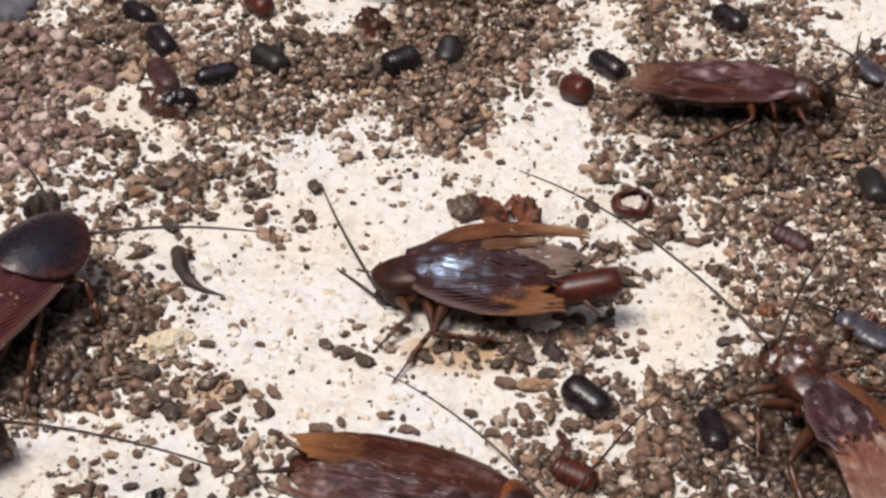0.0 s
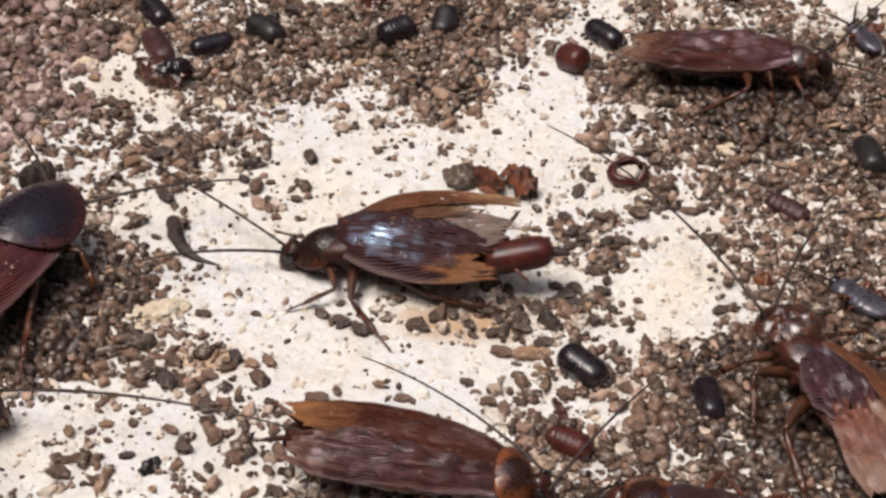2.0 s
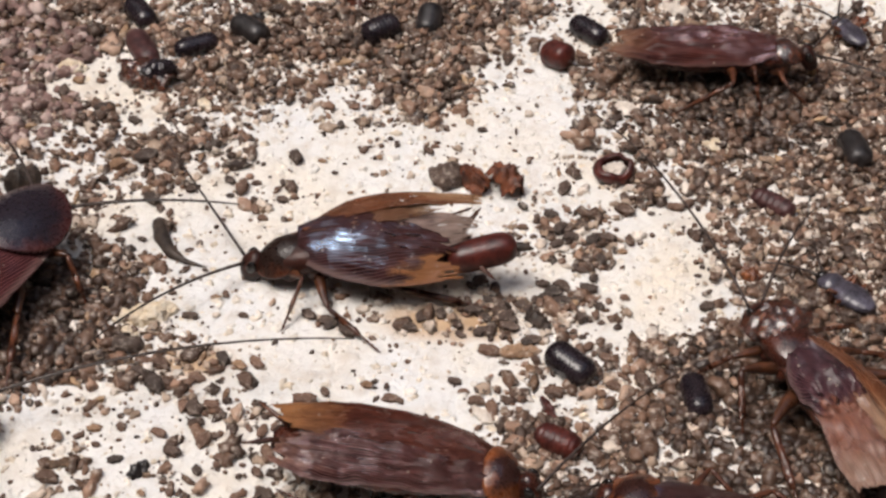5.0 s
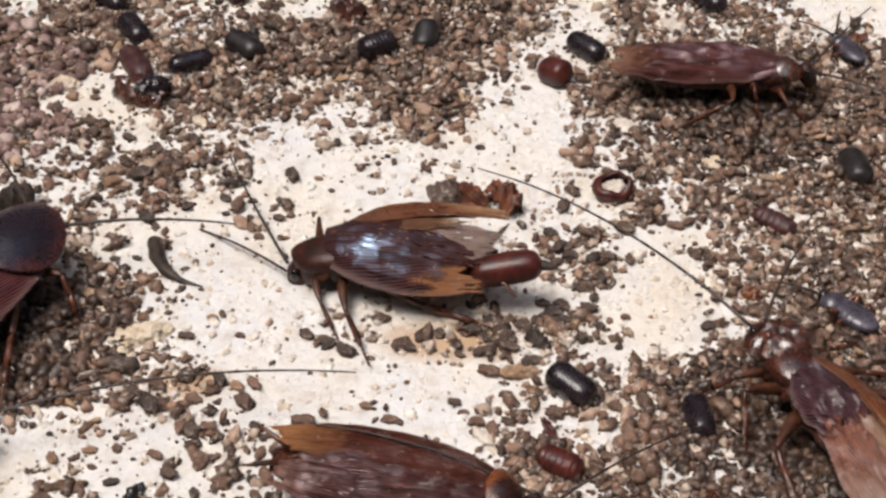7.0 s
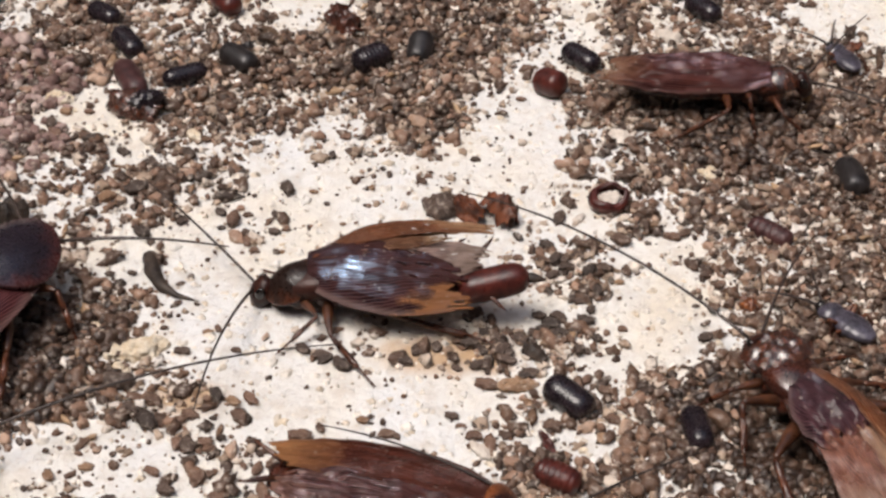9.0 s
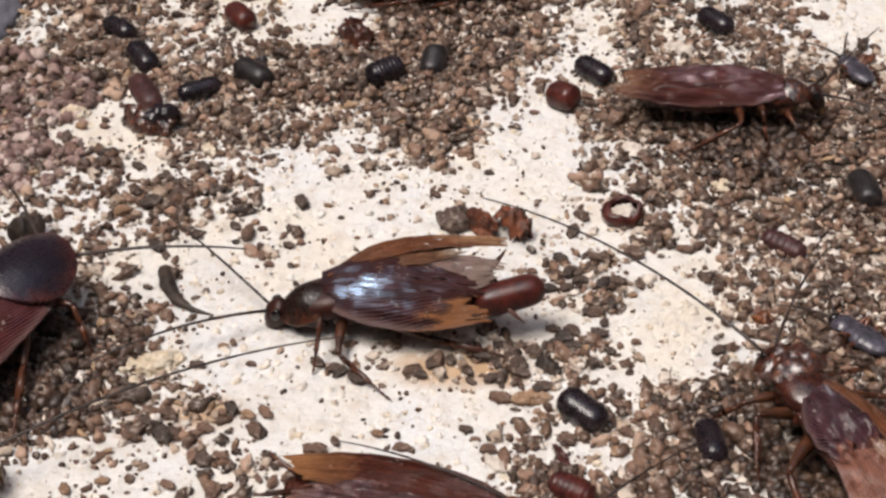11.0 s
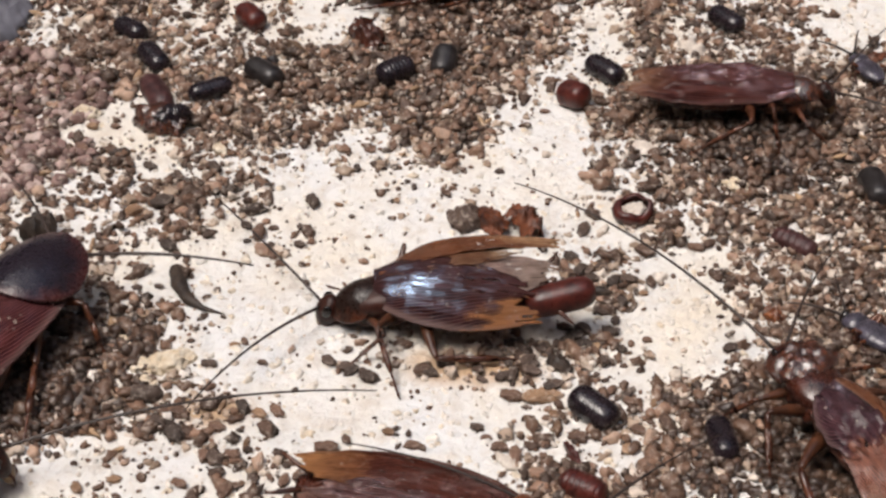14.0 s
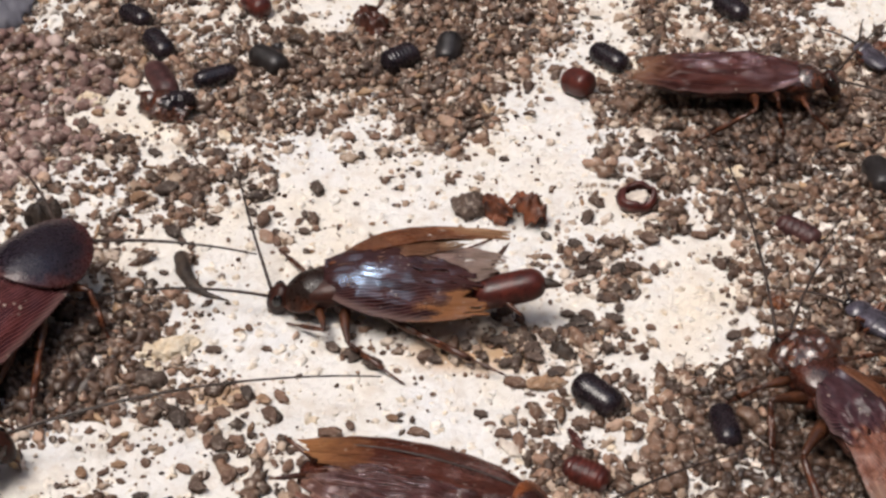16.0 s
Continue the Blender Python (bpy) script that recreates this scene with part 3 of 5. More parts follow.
def wing_mesh(length, width, torn, seed, arch=1.0, bow=0.35, shoulder=0.22, lap=0.12, crease=0.0, point=0.75, thick=0.12):
    """A wing along -x from its hinge at 0,0,0; its outer edge lies at +y, its inner edge at -y."""
    rng = random.Random(seed)
    bm = bmesh.new()
    uv = bm.loops.layers.uv.new("UVMap")
    nu, nv = 40, 30
    jag = [1 - torn * (0.5 * abs(noise.noise(Vector((j * 0.5, seed, 0)))) + 0.6 * abs(noise.noise(Vector((j * 0.11, seed, 4)))) + 0.22 * rng.random()) for j in range(nv + 1)]
    grid = []
    for layer in (0, 1):
        rows = []
        for i in range(nu + 1):
            line = []
            for j in range(nv + 1):
                u, v = i / nu, j / nv
                out = math.sin(math.pi / 2 * min(1, u / shoulder)) ** 0.8
                end = 1 - (max(0, u - 0.55) / 0.45) ** 2.6 * (point * (1 - torn))
                inner = -lap * width * min(1, u * 4)
                y = inner + v * (width * (0.28 + 0.72 * out) * end - inner)
                x = -length * u * (1 - (1 - jag[j]) * u ** 4)
                z = arch * (math.sin(math.pi * (0.25 + 0.6 * v)) - 0.7) + bow * math.sin(math.pi * u)
                z -= crease * max(0, v - 0.30 - 0.25 * u) - 0.35 * crease * max(0, 0.08 - abs(v - 0.30 - 0.25 * u))
                z += 0.10 * noise.noise(Vector((x * 0.4, y * 0.9, seed))) - thick * layer
                line.append(bm.verts.new((x, y, z)))
            rows.append(line)
        grid.append(rows)
    def quad(vs, cs):
        f = bm.faces.new(vs)
        for loop, c in zip(f.loops, cs):
            loop[uv].uv = c
    for i in range(nu):
        for j in range(nv):
            for layer in (0, 1):
                vs = [grid[layer][i][j], grid[layer][i][j + 1], grid[layer][i + 1][j + 1], grid[layer][i + 1][j]]
                cs = [(i / nu, j / nv), (i / nu, (j + 1) / nv), ((i + 1) / nu, (j + 1) / nv), ((i + 1) / nu, j / nv)]
                if layer:
                    vs, cs = vs[::-1], cs[::-1]
                quad(vs, cs)
    for i in range(nu):
        for j, flip in ((0, 1), (nv, 0)):
            vs = [grid[0][i][j], grid[0][i + 1][j], grid[1][i + 1][j], grid[1][i][j]]
            quad(vs[::-1] if flip else vs, [(i / nu, j / nv)] * 4)
    for j in range(nv):
        for i, flip in ((0, 0), (nu, 1)):
            vs = [grid[0][i][j], grid[1][i][j], grid[1][i][j + 1], grid[0][i][j + 1]]
            quad(vs[::-1] if flip else vs, [(i / nu, j / nv)] * 4)
    bmesh.ops.recalc_face_normals(bm, faces=bm.faces)
    return bm


def along(points, u):
    """A smooth curve through points, from its first (u 0) to its last (u 1)."""
    at = min(max(u, 0.0), 1.0) * (len(points) - 1)
    i = min(int(at), len(points) - 2)
    f = at - i
    p = [Vector(points[min(max(k, 0), len(points) - 1)]) for k in (i - 1, i, i + 1, i + 2)]
    return 0.5 * (2 * p[1] + (p[2] - p[0]) * f + (2 * p[0] - 5 * p[1] + 4 * p[2] - p[3]) * f * f + (3 * p[1] - p[0] - 3 * p[2] + p[3]) * f ** 3)


def torn_wing(inner, outer, arch=0.8, tear=0.25, seed=0.0, veins=11, split=0.2, wrinkle=0.1, thick=0.07, ribs=0.04):
    """A wing between an inner and an outer edge, both drawn from hinge to tip: ribbed by its veins,
    its end frayed into strips that tear apart between the veins."""
    rng = random.Random(int(seed * 10))
    bm = bmesh.new()
    uv = bm.loops.layers.uv.new("UVMap")
    nu, nv = 46, 44
    strips = [(rng.random(), rng.uniform(-0.6, 0.6), rng.random()) for _ in range(veins + 1)]
    def strip(v):
        k = v * veins
        return strips[int(min(k, veins - 0.001))], k % 1.0
    layers = []
    for layer in (0, 1):
        rows = []
        for i in range(nu + 1):
            line = []
            for j in range(nv + 1):
                u, v = i / nu, j / nv
                (short, slant, _), f = strip(v)
                lost = tear * (0.65 * short + 0.25 * (slant * (f - 0.5)) + 0.55 * abs(noise.noise(Vector((v * 3.1, seed, 4)))) + 0.12 * noise.noise(Vector((v * 31, seed, 9))))
                along_u = u * (1 - max(0, lost) * u ** 3)
                p = along(inner, along_u).lerp(along(outer, along_u), v)
                p.z += arch * 4 * v * (1 - v) * math.sin(math.pi * (0.12 + 0.76 * u)) - thick * layer
                p.z += ribs * math.cos(2 * math.pi * veins * v) * min(1, 3 * u)
                p.z += wrinkle * noise.noise(Vector((p.x * 0.45, p.y * 0.8, seed))) + 1.4 * wrinkle * u * u * noise.noise(Vector((p.x * 0.25, v * 5, seed + 3)))
                line.append(bm.verts.new(p))
            rows.append(line)
        layers.append(rows)
    def gone(i, j):
        u, v = (i + 0.5) / nu, (j + 0.5) / nv
        (short, slant, deep), f = strip(v)
        if u > 1 - split * deep * 2 and min(f, 1 - f) < 0.22 * (u - 1 + split * deep * 2) / (split * 2 + 1e-6) + 0.10 and deep > 0.45:
            return True
        return split > 0 and u > 0.62 and noise.noise(Vector((u * 9, v * 13, seed))) > 0.52
    kept = {(i, j) for i in range(nu) for j in range(nv) if not gone(i, j)}
    def quad(vs, cs):
        face = bm.faces.new(vs)
        for loop, c in zip(face.loops, cs):
            loop[uv].uv = c
    a, b = layers
    for i, j in kept:
        corners = ((i, j), (i, j + 1), (i + 1, j + 1), (i + 1, j))
        cs = [(p / nu, q / nv) for p, q in corners]
        quad([a[p][q] for p, q in corners], cs)
        quad([b[p][q] for p, q in corners][::-1], cs[::-1])
        for (p, q), (r, t), other in ((corners[0], corners[1], (i - 1, j)), (corners[1], corners[2], (i, j + 1)), (corners[2], corners[3], (i + 1, j)), (corners[3], corners[0], (i, j - 1))):
            if other not in kept:
                quad([a[p][q], b[p][q], b[r][t], a[r][t]], [(p / nu, q / nv)] * 4)
    bmesh.ops.delete(bm, geom=[v for v in bm.verts if not v.link_faces], context="VERTS")
    bmesh.ops.recalc_face_normals(bm, faces=bm.faces)
    return bm


def torn_wings(root, rows):
    """Frayed wings on a body: rows of name, inner edge, outer edge, shape, material, label. Each turns on its hinge."""
    made = []
    for name, inner, outer, shape, material, said in rows:
        hinge = (Vector(inner[0]) + Vector(outer[0])) / 2
        bm = torn_wing([Vector(p) - hinge for p in inner], [Vector(p) - hinge for p in outer], **shape)
        made.append(limb(name, bm, material, root, at_mm(*hinge), said))
    return made


def mirrored(bm):
    bmesh.ops.scale(bm, vec=(1, -1, 1), verts=bm.verts)
    bmesh.ops.reverse_faces(bm, faces=bm.faces)
    return bm


def pronotum_mesh(wide=5.0, long=4.2, dome=1.7, rough=0.0, seed=1, droop=0.0):
    bm = bmesh.new()
    rings = []
    n = 44
    for k, f in enumerate((0.02, 0.15, 0.28, 0.4, 0.52, 0.64, 0.75, 0.85, 0.93, 0.98, 1.0)):
        line = []
        for i in range(n):
            a = 2 * math.pi * i / n
            x, y = math.cos(a), math.sin(a)
            x = x * (1.0 if x > 0 else 0.86)
            z = dome * (1 - f ** 2.2) - droop * (y * f) ** 2
            p = Vector((x * long * f, y * wide * f, z))
            if rough:
                p.z += rough * noise.noise(Vector((p.x * 0.9, p.y * 0.9, seed))) + rough * 0.5 * noise.noise(Vector((p.x * 2.4, p.y * 2.4, seed)))
            line.append(p)
        rings.append(line)
    rings.append([p + Vector((0, 0, -0.35)) for p in rings[-1]])
    rings.append([Vector((p.x * 0.6, p.y * 0.6, -0.5 - 0.4 * droop)) for p in rings[-1]])
    loft(bm, rings)
    bmesh.ops.recalc_face_normals(bm, faces=bm.faces)
    return bm


def body_mesh(x0, x1, wide, high, segments, z):
    """An abdomen of overlapping rings from x0 (tail) to x1."""
    bm = bmesh.new()
    rings = []
    steps = segments * 5
    for i in range(steps + 1):
        f = i / steps
        bulge = math.sin(math.pi * (0.06 + 0.80 * f)) ** 0.6
        step = 1 + 0.05 * ((f * segments) % 1.0)
        rings.append(ring((x0 + (x1 - x0) * f, 0, z), Vector((0, 1, 0)), Vector((0, 0, 1)), wide * bulge * step, high * bulge * step, 24))
    loft(bm, rings)
    bmesh.ops.recalc_face_normals(bm, faces=bm.faces)
    return bm


def feeler_mesh(length, bend, seed=0, sag=0.0):
    bm = bmesh.new()
    n = 34
    pts = []
    for i in range(n + 1):
        f = i / n
        pts.append((length * (f - 0.12 * abs(bend) * f ** 3), length * bend * 0.5 * f ** 2, length * (0.16 * f - (0.20 + sag) * f * f)))
    tube(bm, pts, [(0.15 * (1 - i / n) ** 0.8 + 0.085) * (1.12 if i % 2 else 0.92) for i in range(n + 1)], 6)
    return bm


def femur_mesh(length, thick):
    bm = bmesh.new()
    pts = [(length * f, 0, 0.12 * length * math.sin(math.pi * f) * 0.3) for f in (0, 0.12, 0.3, 0.55, 0.8, 0.94, 1.0)]
    tube(bm, pts, [thick * k for k in (0.55, 0.95, 1.1, 0.9, 0.6, 0.5, 0.3)], 8)
    return bm


def tibia_mesh(length, thick, seed):
    """Shin with its spines drawn out of it, then the jointed foot and a claw."""
    rng = random.Random(seed)
    bm = bmesh.new()
    shin = length * 0.64
    stops = [(f * shin, thick * k) for f, k in ((0, 0.35), (0.1, 0.5), (0.25, 0.52), (0.4, 0.54), (0.55, 0.56), (0.7, 0.58), (0.85, 0.6), (1.0, 0.42))]
    foot = length - shin
    for k in range(4):
        stops += [(shin + foot * (k + 0.15) / 4, 0.13), (shin + foot * (k + 0.85) / 4, 0.21)]
    stops += [(length + 0.1, 0.12), (length + 0.5, 0.03)]
    tube(bm, [(x, 0, -0.25 * max(0, x - length)) for x, r in stops], [r for x, r in stops], 7)
    sides = [f for f in bm.faces if len(f.verts) == 4 and 0.1 * shin < f.calc_center_median().x < 0.98 * shin]
    bm.normal_update()
    for f in rng.sample(sides, min(13, len(sides))):
        way, mid = f.normal.copy(), f.calc_center_median()
        tip = bmesh.ops.extrude_discrete_faces(bm, faces=[f])["faces"][0]
        for v in tip.verts:
            v.co = mid + (v.co - mid) * 0.12 + way * 0.75 + Vector((0.7, 0, 0))
    return bm


def bones(hip, foot, femur, tibia, outward, knee=0.25):
    """The poses of femur (in the body's space) and tibia (in the femur's) that put the foot there."""
    hip, foot = Vector(hip), Vector(foot)
    way = foot - hip
    d = min(max(way.length, abs(femur - tibia) + 0.3), (femur + tibia) * 0.995)
    way.normalize()
    lift = Vector((0, 1.0 * outward, knee))
    lift = (lift - way * lift.dot(way)).normalized()
    a = math.acos(max(-1, min(1, (femur * femur + d * d - tibia * tibia) / (2 * femur * d))))
    first = way * math.cos(a) + lift * math.sin(a)
    knee = first * femur
    second = (way * d - knee).normalized()
    flat = first.cross(second).normalized()
    turn = Matrix((first, flat, first.cross(flat))).transposed()
    bent = math.acos(max(-1, min(1, first.dot(second))))
    upper = Matrix.Translation(hip * MM) @ turn.to_4x4()
    side = 1 if (turn.inverted() @ second).z < 0 else -1
    lower = Matrix.Translation((femur * MM, 0, 0)) @ Matrix.Rotation(bent * side, 4, "Y")
    return upper, lower


TUCKED = ((15, 4.5), (-7, 5), (-19, 4.5), (15, -4.5), (-7, -5.5), (-19, -5))
HIPS = ((6.5, 2.4, 3.0, 5.0, 7.0), (2.5, 2.8, 3.0, 6.5, 9.5), (-1.5, 2.6, 3.0, 8.0, 13.0))


def cockroach(label, x, y, turn, feet, wings, shield=DARK_BODY, body=RED_BODY, feelers=((40, 26, 0.3), (-40, 26, -0.3)), lift=0.0, lean=(0, 0), rough=0.0, seed=1, nose=0.0, size=1.0, shield_size=(4.5, 4.0, 1.7), placed=False, head_at=(11.6, 0, 3.9), head_size=(1.5, 1.9, 2.5), chest=RED_BODY, thigh=LEG, knee=0.25, stout=1.0, feeler_at=((12.4, 1.1, 5.2), (12.4, -1.1, 5.2)), shield_at=(8.0, 0, 5.5), cerci=None, belly=(-21, 3, 5.0, 1.8), droop=0.5):
    """An adult cockroach: thing > pronotum, head (> eye, mouthpart), thorax, abdomen, wings, legs (> shin), feelers, cerci.
    feet: six ground places in its own space (left front, middle, hind, right front, middle, hind).
    wings: rows of name, side, length, width, tear, hinge, turns, material, arch, label."""
    root = tagged(new("cockroach"), label, "cockroach", "cockroaches in the tray")
    root.matrix_basis = at_mm(x, y, lift, lean[0], lean[1], turn) @ Matrix.Diagonal((size, size, size, 1))
    if placed:
        feet = [(root.matrix_basis.inverted() @ Vector((fx * MM, fy * MM, lift * MM)))[:2] for fx, fy in feet]
        feet = [(fx / MM, fy / MM) for fx, fy in feet]
    made = {"root": root, "legs": [], "feelers": []}
    limb("abdomen", body_mesh(*belly, 8, 0), body, root, at_mm(0, 0, 3.8, 0, -2, 0))
    bm = bmesh.new()
    lump(bm, (5.5, 3.8, 2.2), detail=3, rough=0.08, wave=2, seed=seed)
    limb("thorax", bm, chest, root, at_mm(4.5, 0, 4.4))
    made["pronotum"] = limb("pronotum", pronotum_mesh(*shield_size, rough=rough, seed=seed, droop=droop), shield, root, at_mm(*shield_at, 0, 14 + nose, 0))
    bm = bmesh.new()
    lump(bm, head_size, detail=3, rough=0.1, wave=1.5, seed=seed)
    head = made["head"] = limb("head", bm, DARK_BODY if shield is not AMBER_SHIELD else RED_BODY, root, at_mm(*head_at, 0, -24, 0))
    bm = bmesh.new()
    lump(bm, (head_size[0] * 0.62, head_size[1] * 0.62, 1.7), detail=3, rough=0.15, wave=1.6, seed=seed + 2)
    limb("face", bm, FACE, head, at_mm(0.15, 0, -head_size[2] * 0.85, 0, 12, 0), "pale amber lower face")
    for s in (-1, 1):
        bm = bmesh.new()
        lump(bm, (0.75, 0.5, 1.1), detail=2)
        limb("eye", bm, EYE, head, at_mm(0.35, 1.55 * s, 0.9), "black compound eye")
        bm = bmesh.new()
        tube(bm, [(0, 0, 0), (0.5, 0.3 * s, -0.8), (0.2, 0.5 * s, -1.8), (-0.2, 0.4 * s, -2.3)], [0.22, 0.2, 0.17, 0.08], 6)
        limb("mouthpart", bm, LEG, head, at_mm(0.4, 0.7 * s, -1.6))
    for name, side, length, width, tear, hinge, turns, material, arch, said in wings:
        bm = wing_mesh(length, width, tear, seed * 3.7 + side * 1.9 + length, *arch)
        if side < 0:
            mirrored(bm)
        limb(name, bm, material, root, at_mm(*hinge, *turns), said)
    for k in range(6):
        hx, hy, hz, femur, tibia = HIPS[k % 3]
        s = 1 if k < 3 else -1
        thick = (0.50 + 0.12 * (k % 3)) * stout
        upper, lower = bones((hx, hy * s, hz), (*feet[k], -lift / size), femur, tibia, s, knee)
        bm = bmesh.new()
        lump(bm, (1.9, 1.1, 1.5), detail=3, rough=0.12, wave=1.4, seed=seed + k)
        limb("hip", bm, chest if thigh is THIGH else thigh, root, at_mm(hx + 0.2, hy * s * 0.95, hz + 0.1, 18 * s, 0, -20 * s), "broad flat base of the leg")
        leg = limb("leg", femur_mesh(femur, thick), thigh, root, upper)
        shin = limb("shin", tibia_mesh(tibia, thick, seed * 6 + k), LEG, leg, lower, "thin spiny shin with a jointed foot")
        made["legs"].append((leg, shin, (hx, hy * s, hz), femur, tibia, s))
    for (angle, length, bend), base in zip(feelers, feeler_at):
        made["feelers"].append(limb("feeler", feeler_mesh(length, bend), FEELER, root, at_mm(*base, 0, -4, angle), "long thin dark antenna"))
    for base, tip in cerci or (((-19.5, -1.2, 4.4), (-24.1, -3.5, 4.9)), ((-19.5, 1.2, 4.4), (-24.1, 3.5, 4.9))):
        way = Vector(tip) - Vector(base)
        bm = bmesh.new()
        tube(bm, [(0, 0, 0), way * 0.35 + Vector((0, 0, 0.1)), way * 0.74, way], [0.35, 0.42, 0.28, 0.06], 6)
        limb("cercus", bm, LEG, root, at_mm(*base))
    return made


STANCE = ((13, 7), (4, 12), (-12, 11), (13, -7), (4, -12), (-12, -11))


def shut_wings(material, length=27, width=6.0, tear=0.08, said="glossy red-brown forewing", point=0.6):
    return (("forewing", -1, length, width, tear, (6.2, -0.3, 6.6), (24, -2, 2), material, (2.2, 0.5, 0.10, 0.3, 0.0, point), said),
            ("forewing", 1, length, width, tear, (6.2, 0.3, 6.8), (-20, -2.5, -2), material, (2.2, 0.5, 0.10, 0.3, 0.0, point), said))


# the one that walks: spread, frayed wings and an egg case at its tail
walker = cockroach("dark brown cockroach with frayed spread wings, walking on the pale floor", -6.7, -0.6, 173, STANCE, (),
    feelers=((70, 27, 0.15), (-35, 27, -0.1)), seed=3, shield_size=(3.9, 4.5, 1.9), shield_at=(7.5, 0, 4.7), nose=9, head_at=(11.9, 0, 2.8), head_size=(1.7, 1.9, 2.5), chest=DARK_BODY, thigh=THIGH, shield=RED_SHIELD, body=DARK_BODY, stout=1.2, droop=0.9,
    belly=(-18.5, 3, 4.6, 1.9), cerci=(((-17.5, -1.2, 4.6), (-20.2, -3.6, 6.4)), ((-18.5, 4.0, 3.6), (-21.6, 6.8, 2.0))))
torn_wings(walker["root"], (
    ("hindwing", ((3, -1.5, 7.2), (-4, -2.6, 7.5), (-10, -3.0, 7.3), (-16.5, -1.9, 7.0), (-20.5, 0.2, 6.7)), ((3, 2.0, 6.2), (-4, 4.2, 5.6), (-10, 4.6, 5.5), (-15, 3.6, 5.7), (-19, 2.2, 6.0)),
     dict(arch=0.5, tear=0.16, seed=1.3, veins=14, split=0.10, wrinkle=0.25), WING_GREY, "torn smoky hindwing, thin as paper"),
    ("hindwing", ((3, -0.4, 7.5), (-4, -0.4, 7.9), (-10, -1.2, 7.6), (-15.5, -2.6, 7.5)), ((3, -3.4, 7.0), (-4, -5.6, 7.2), (-10, -5.8, 7.0), (-17, -4.8, 7.2)),
     dict(arch=0.4, tear=0.3, seed=2.1, veins=7, split=0.2, wrinkle=0.25), WING_TORN, "torn amber hindwing, thin as paper"),
    ("forewing", ((4.2, -0.8, 7.5), (-1, -2.0, 8.1), (-7, -3.2, 8.1), (-13, -3.5, 8.0), (-20.6, -2.1, 8.0)), ((4.2, -3.0, 6.6), (-0.8, -6.2, 7.2), (-5, -7.6, 7.2), (-11, -7.2, 7.3), (-20.8, -4.2, 7.9)),
     dict(arch=0.5, tear=0.06, seed=3.2, veins=6, split=0.03, wrinkle=0.16, ribs=0.06), WING_STREAK, "raised streaked forewing with pale veins"),
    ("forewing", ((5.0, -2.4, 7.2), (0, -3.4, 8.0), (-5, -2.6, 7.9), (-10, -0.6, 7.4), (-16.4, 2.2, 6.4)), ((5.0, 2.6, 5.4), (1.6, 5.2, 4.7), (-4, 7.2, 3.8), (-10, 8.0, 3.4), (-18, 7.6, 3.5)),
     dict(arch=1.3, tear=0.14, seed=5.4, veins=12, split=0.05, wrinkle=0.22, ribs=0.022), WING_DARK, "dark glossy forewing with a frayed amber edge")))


# ---- egg cases
def case_mesh(length, wide, high, ribs=0, seed=0):
    bm = bmesh.new()
    rings = []
    n = 30
    for i in range(n + 1):
        f = i / n
        e = min(1, (1 - abs(2 * f - 1) ** 5.0)) ** 0.5 if 0 < f < 1 else 0.12
        rib = 1 + (0.05 * math.sin(f * ribs * 2 * math.pi) if ribs else 0.0)
        line = []
        for k in range(20):
            a = 2 * math.pi * k / 20
            c, s = math.cos(a), math.sin(a)
            y = wide / 2 * math.copysign(abs(c) ** 0.75, c) * e * rib
            z = high / 2 * math.copysign(abs(s) ** 0.75, s) * e * rib
            if s > 0.93:
                z += 0.18 * e
            line.append((length * (f - 0.5), y, z))
        rings.append(line)
    loft(bm, rings)
    bmesh.ops.recalc_face_normals(bm, faces=bm.faces)
    return bm


bm = case_mesh(9.8, 4.5, 4.0, 0, 1)
limb("egg_case", bm, RED_CASE, walker["root"], at_mm(-20.0, 2.9, 3.7, 12, 3, 9), "glossy dark red egg case held at the tail")
bm = bmesh.new()
tube(bm, [(0, 0, 0), (-0.9, 0.15, 0.1), (-1.7, 0.3, -0.05), (-2.6, 0.5, -0.2)], [0.75, 0.7, 0.5, 0.12], 8)
limb("tail_scrap", bm, DARK_HUSK, walker["root"], at_mm(-24.4, 2.3, 3.7), "dry dark scrap stuck to the end of the egg case")


def egg_case(material, x, y, turn, length=7.8, wide=3.7, label="", tilt=0, roll=0, ribs=0, raised=0.0):
    ob = part("egg_case", case_mesh(length, wide, wide * 0.85, ribs), material)
    ob.matrix_basis = at_mm(x, y, rest(x, y) + wide * 0.40 + raised, roll, tilt, turn)
    return tagged(ob, label, "egg case", "egg cases in the litter")


GLOSSY = "glossy black egg case lying on the litter"
egg_case(BLACK_CASE, 23.91, 54.27, -48.2, 7.6, 3.8, GLOSSY)
egg_case(BLACK_CASE, 16.53, -24.95, -43.5, 7.4, 4.2, "glossy black egg case on the pale floor", 6)
egg_case(BLACK_CASE, 32.29, -30.45, -83.6, 7.2, 3.6, "shiny blue-black egg case among droppings")
egg_case(GREY_CASE, 61.46, 20.68, -81.7, 7.6, 4.2, "dull grey-black egg case half sunk in droppings")
egg_case(BLACK_CASE, 45.66, 68.93, -53.3, 7.4, 3.8, GLOSSY)
egg_case(BLACK_CASE, -50.26, 59.28, -55.4, 7.2, 3.9, "dull black egg case leaning on a red one", 8)
egg_case(PLUM_CASE, -48.50, 48.58, -64.8, 9.6, 4.0, "dusty plum-red egg case in the litter")
egg_case(GREY_CASE, -31.62, 53.55, -43.5, 7.6, 4.0, "torn grey-black egg case in the droppings")
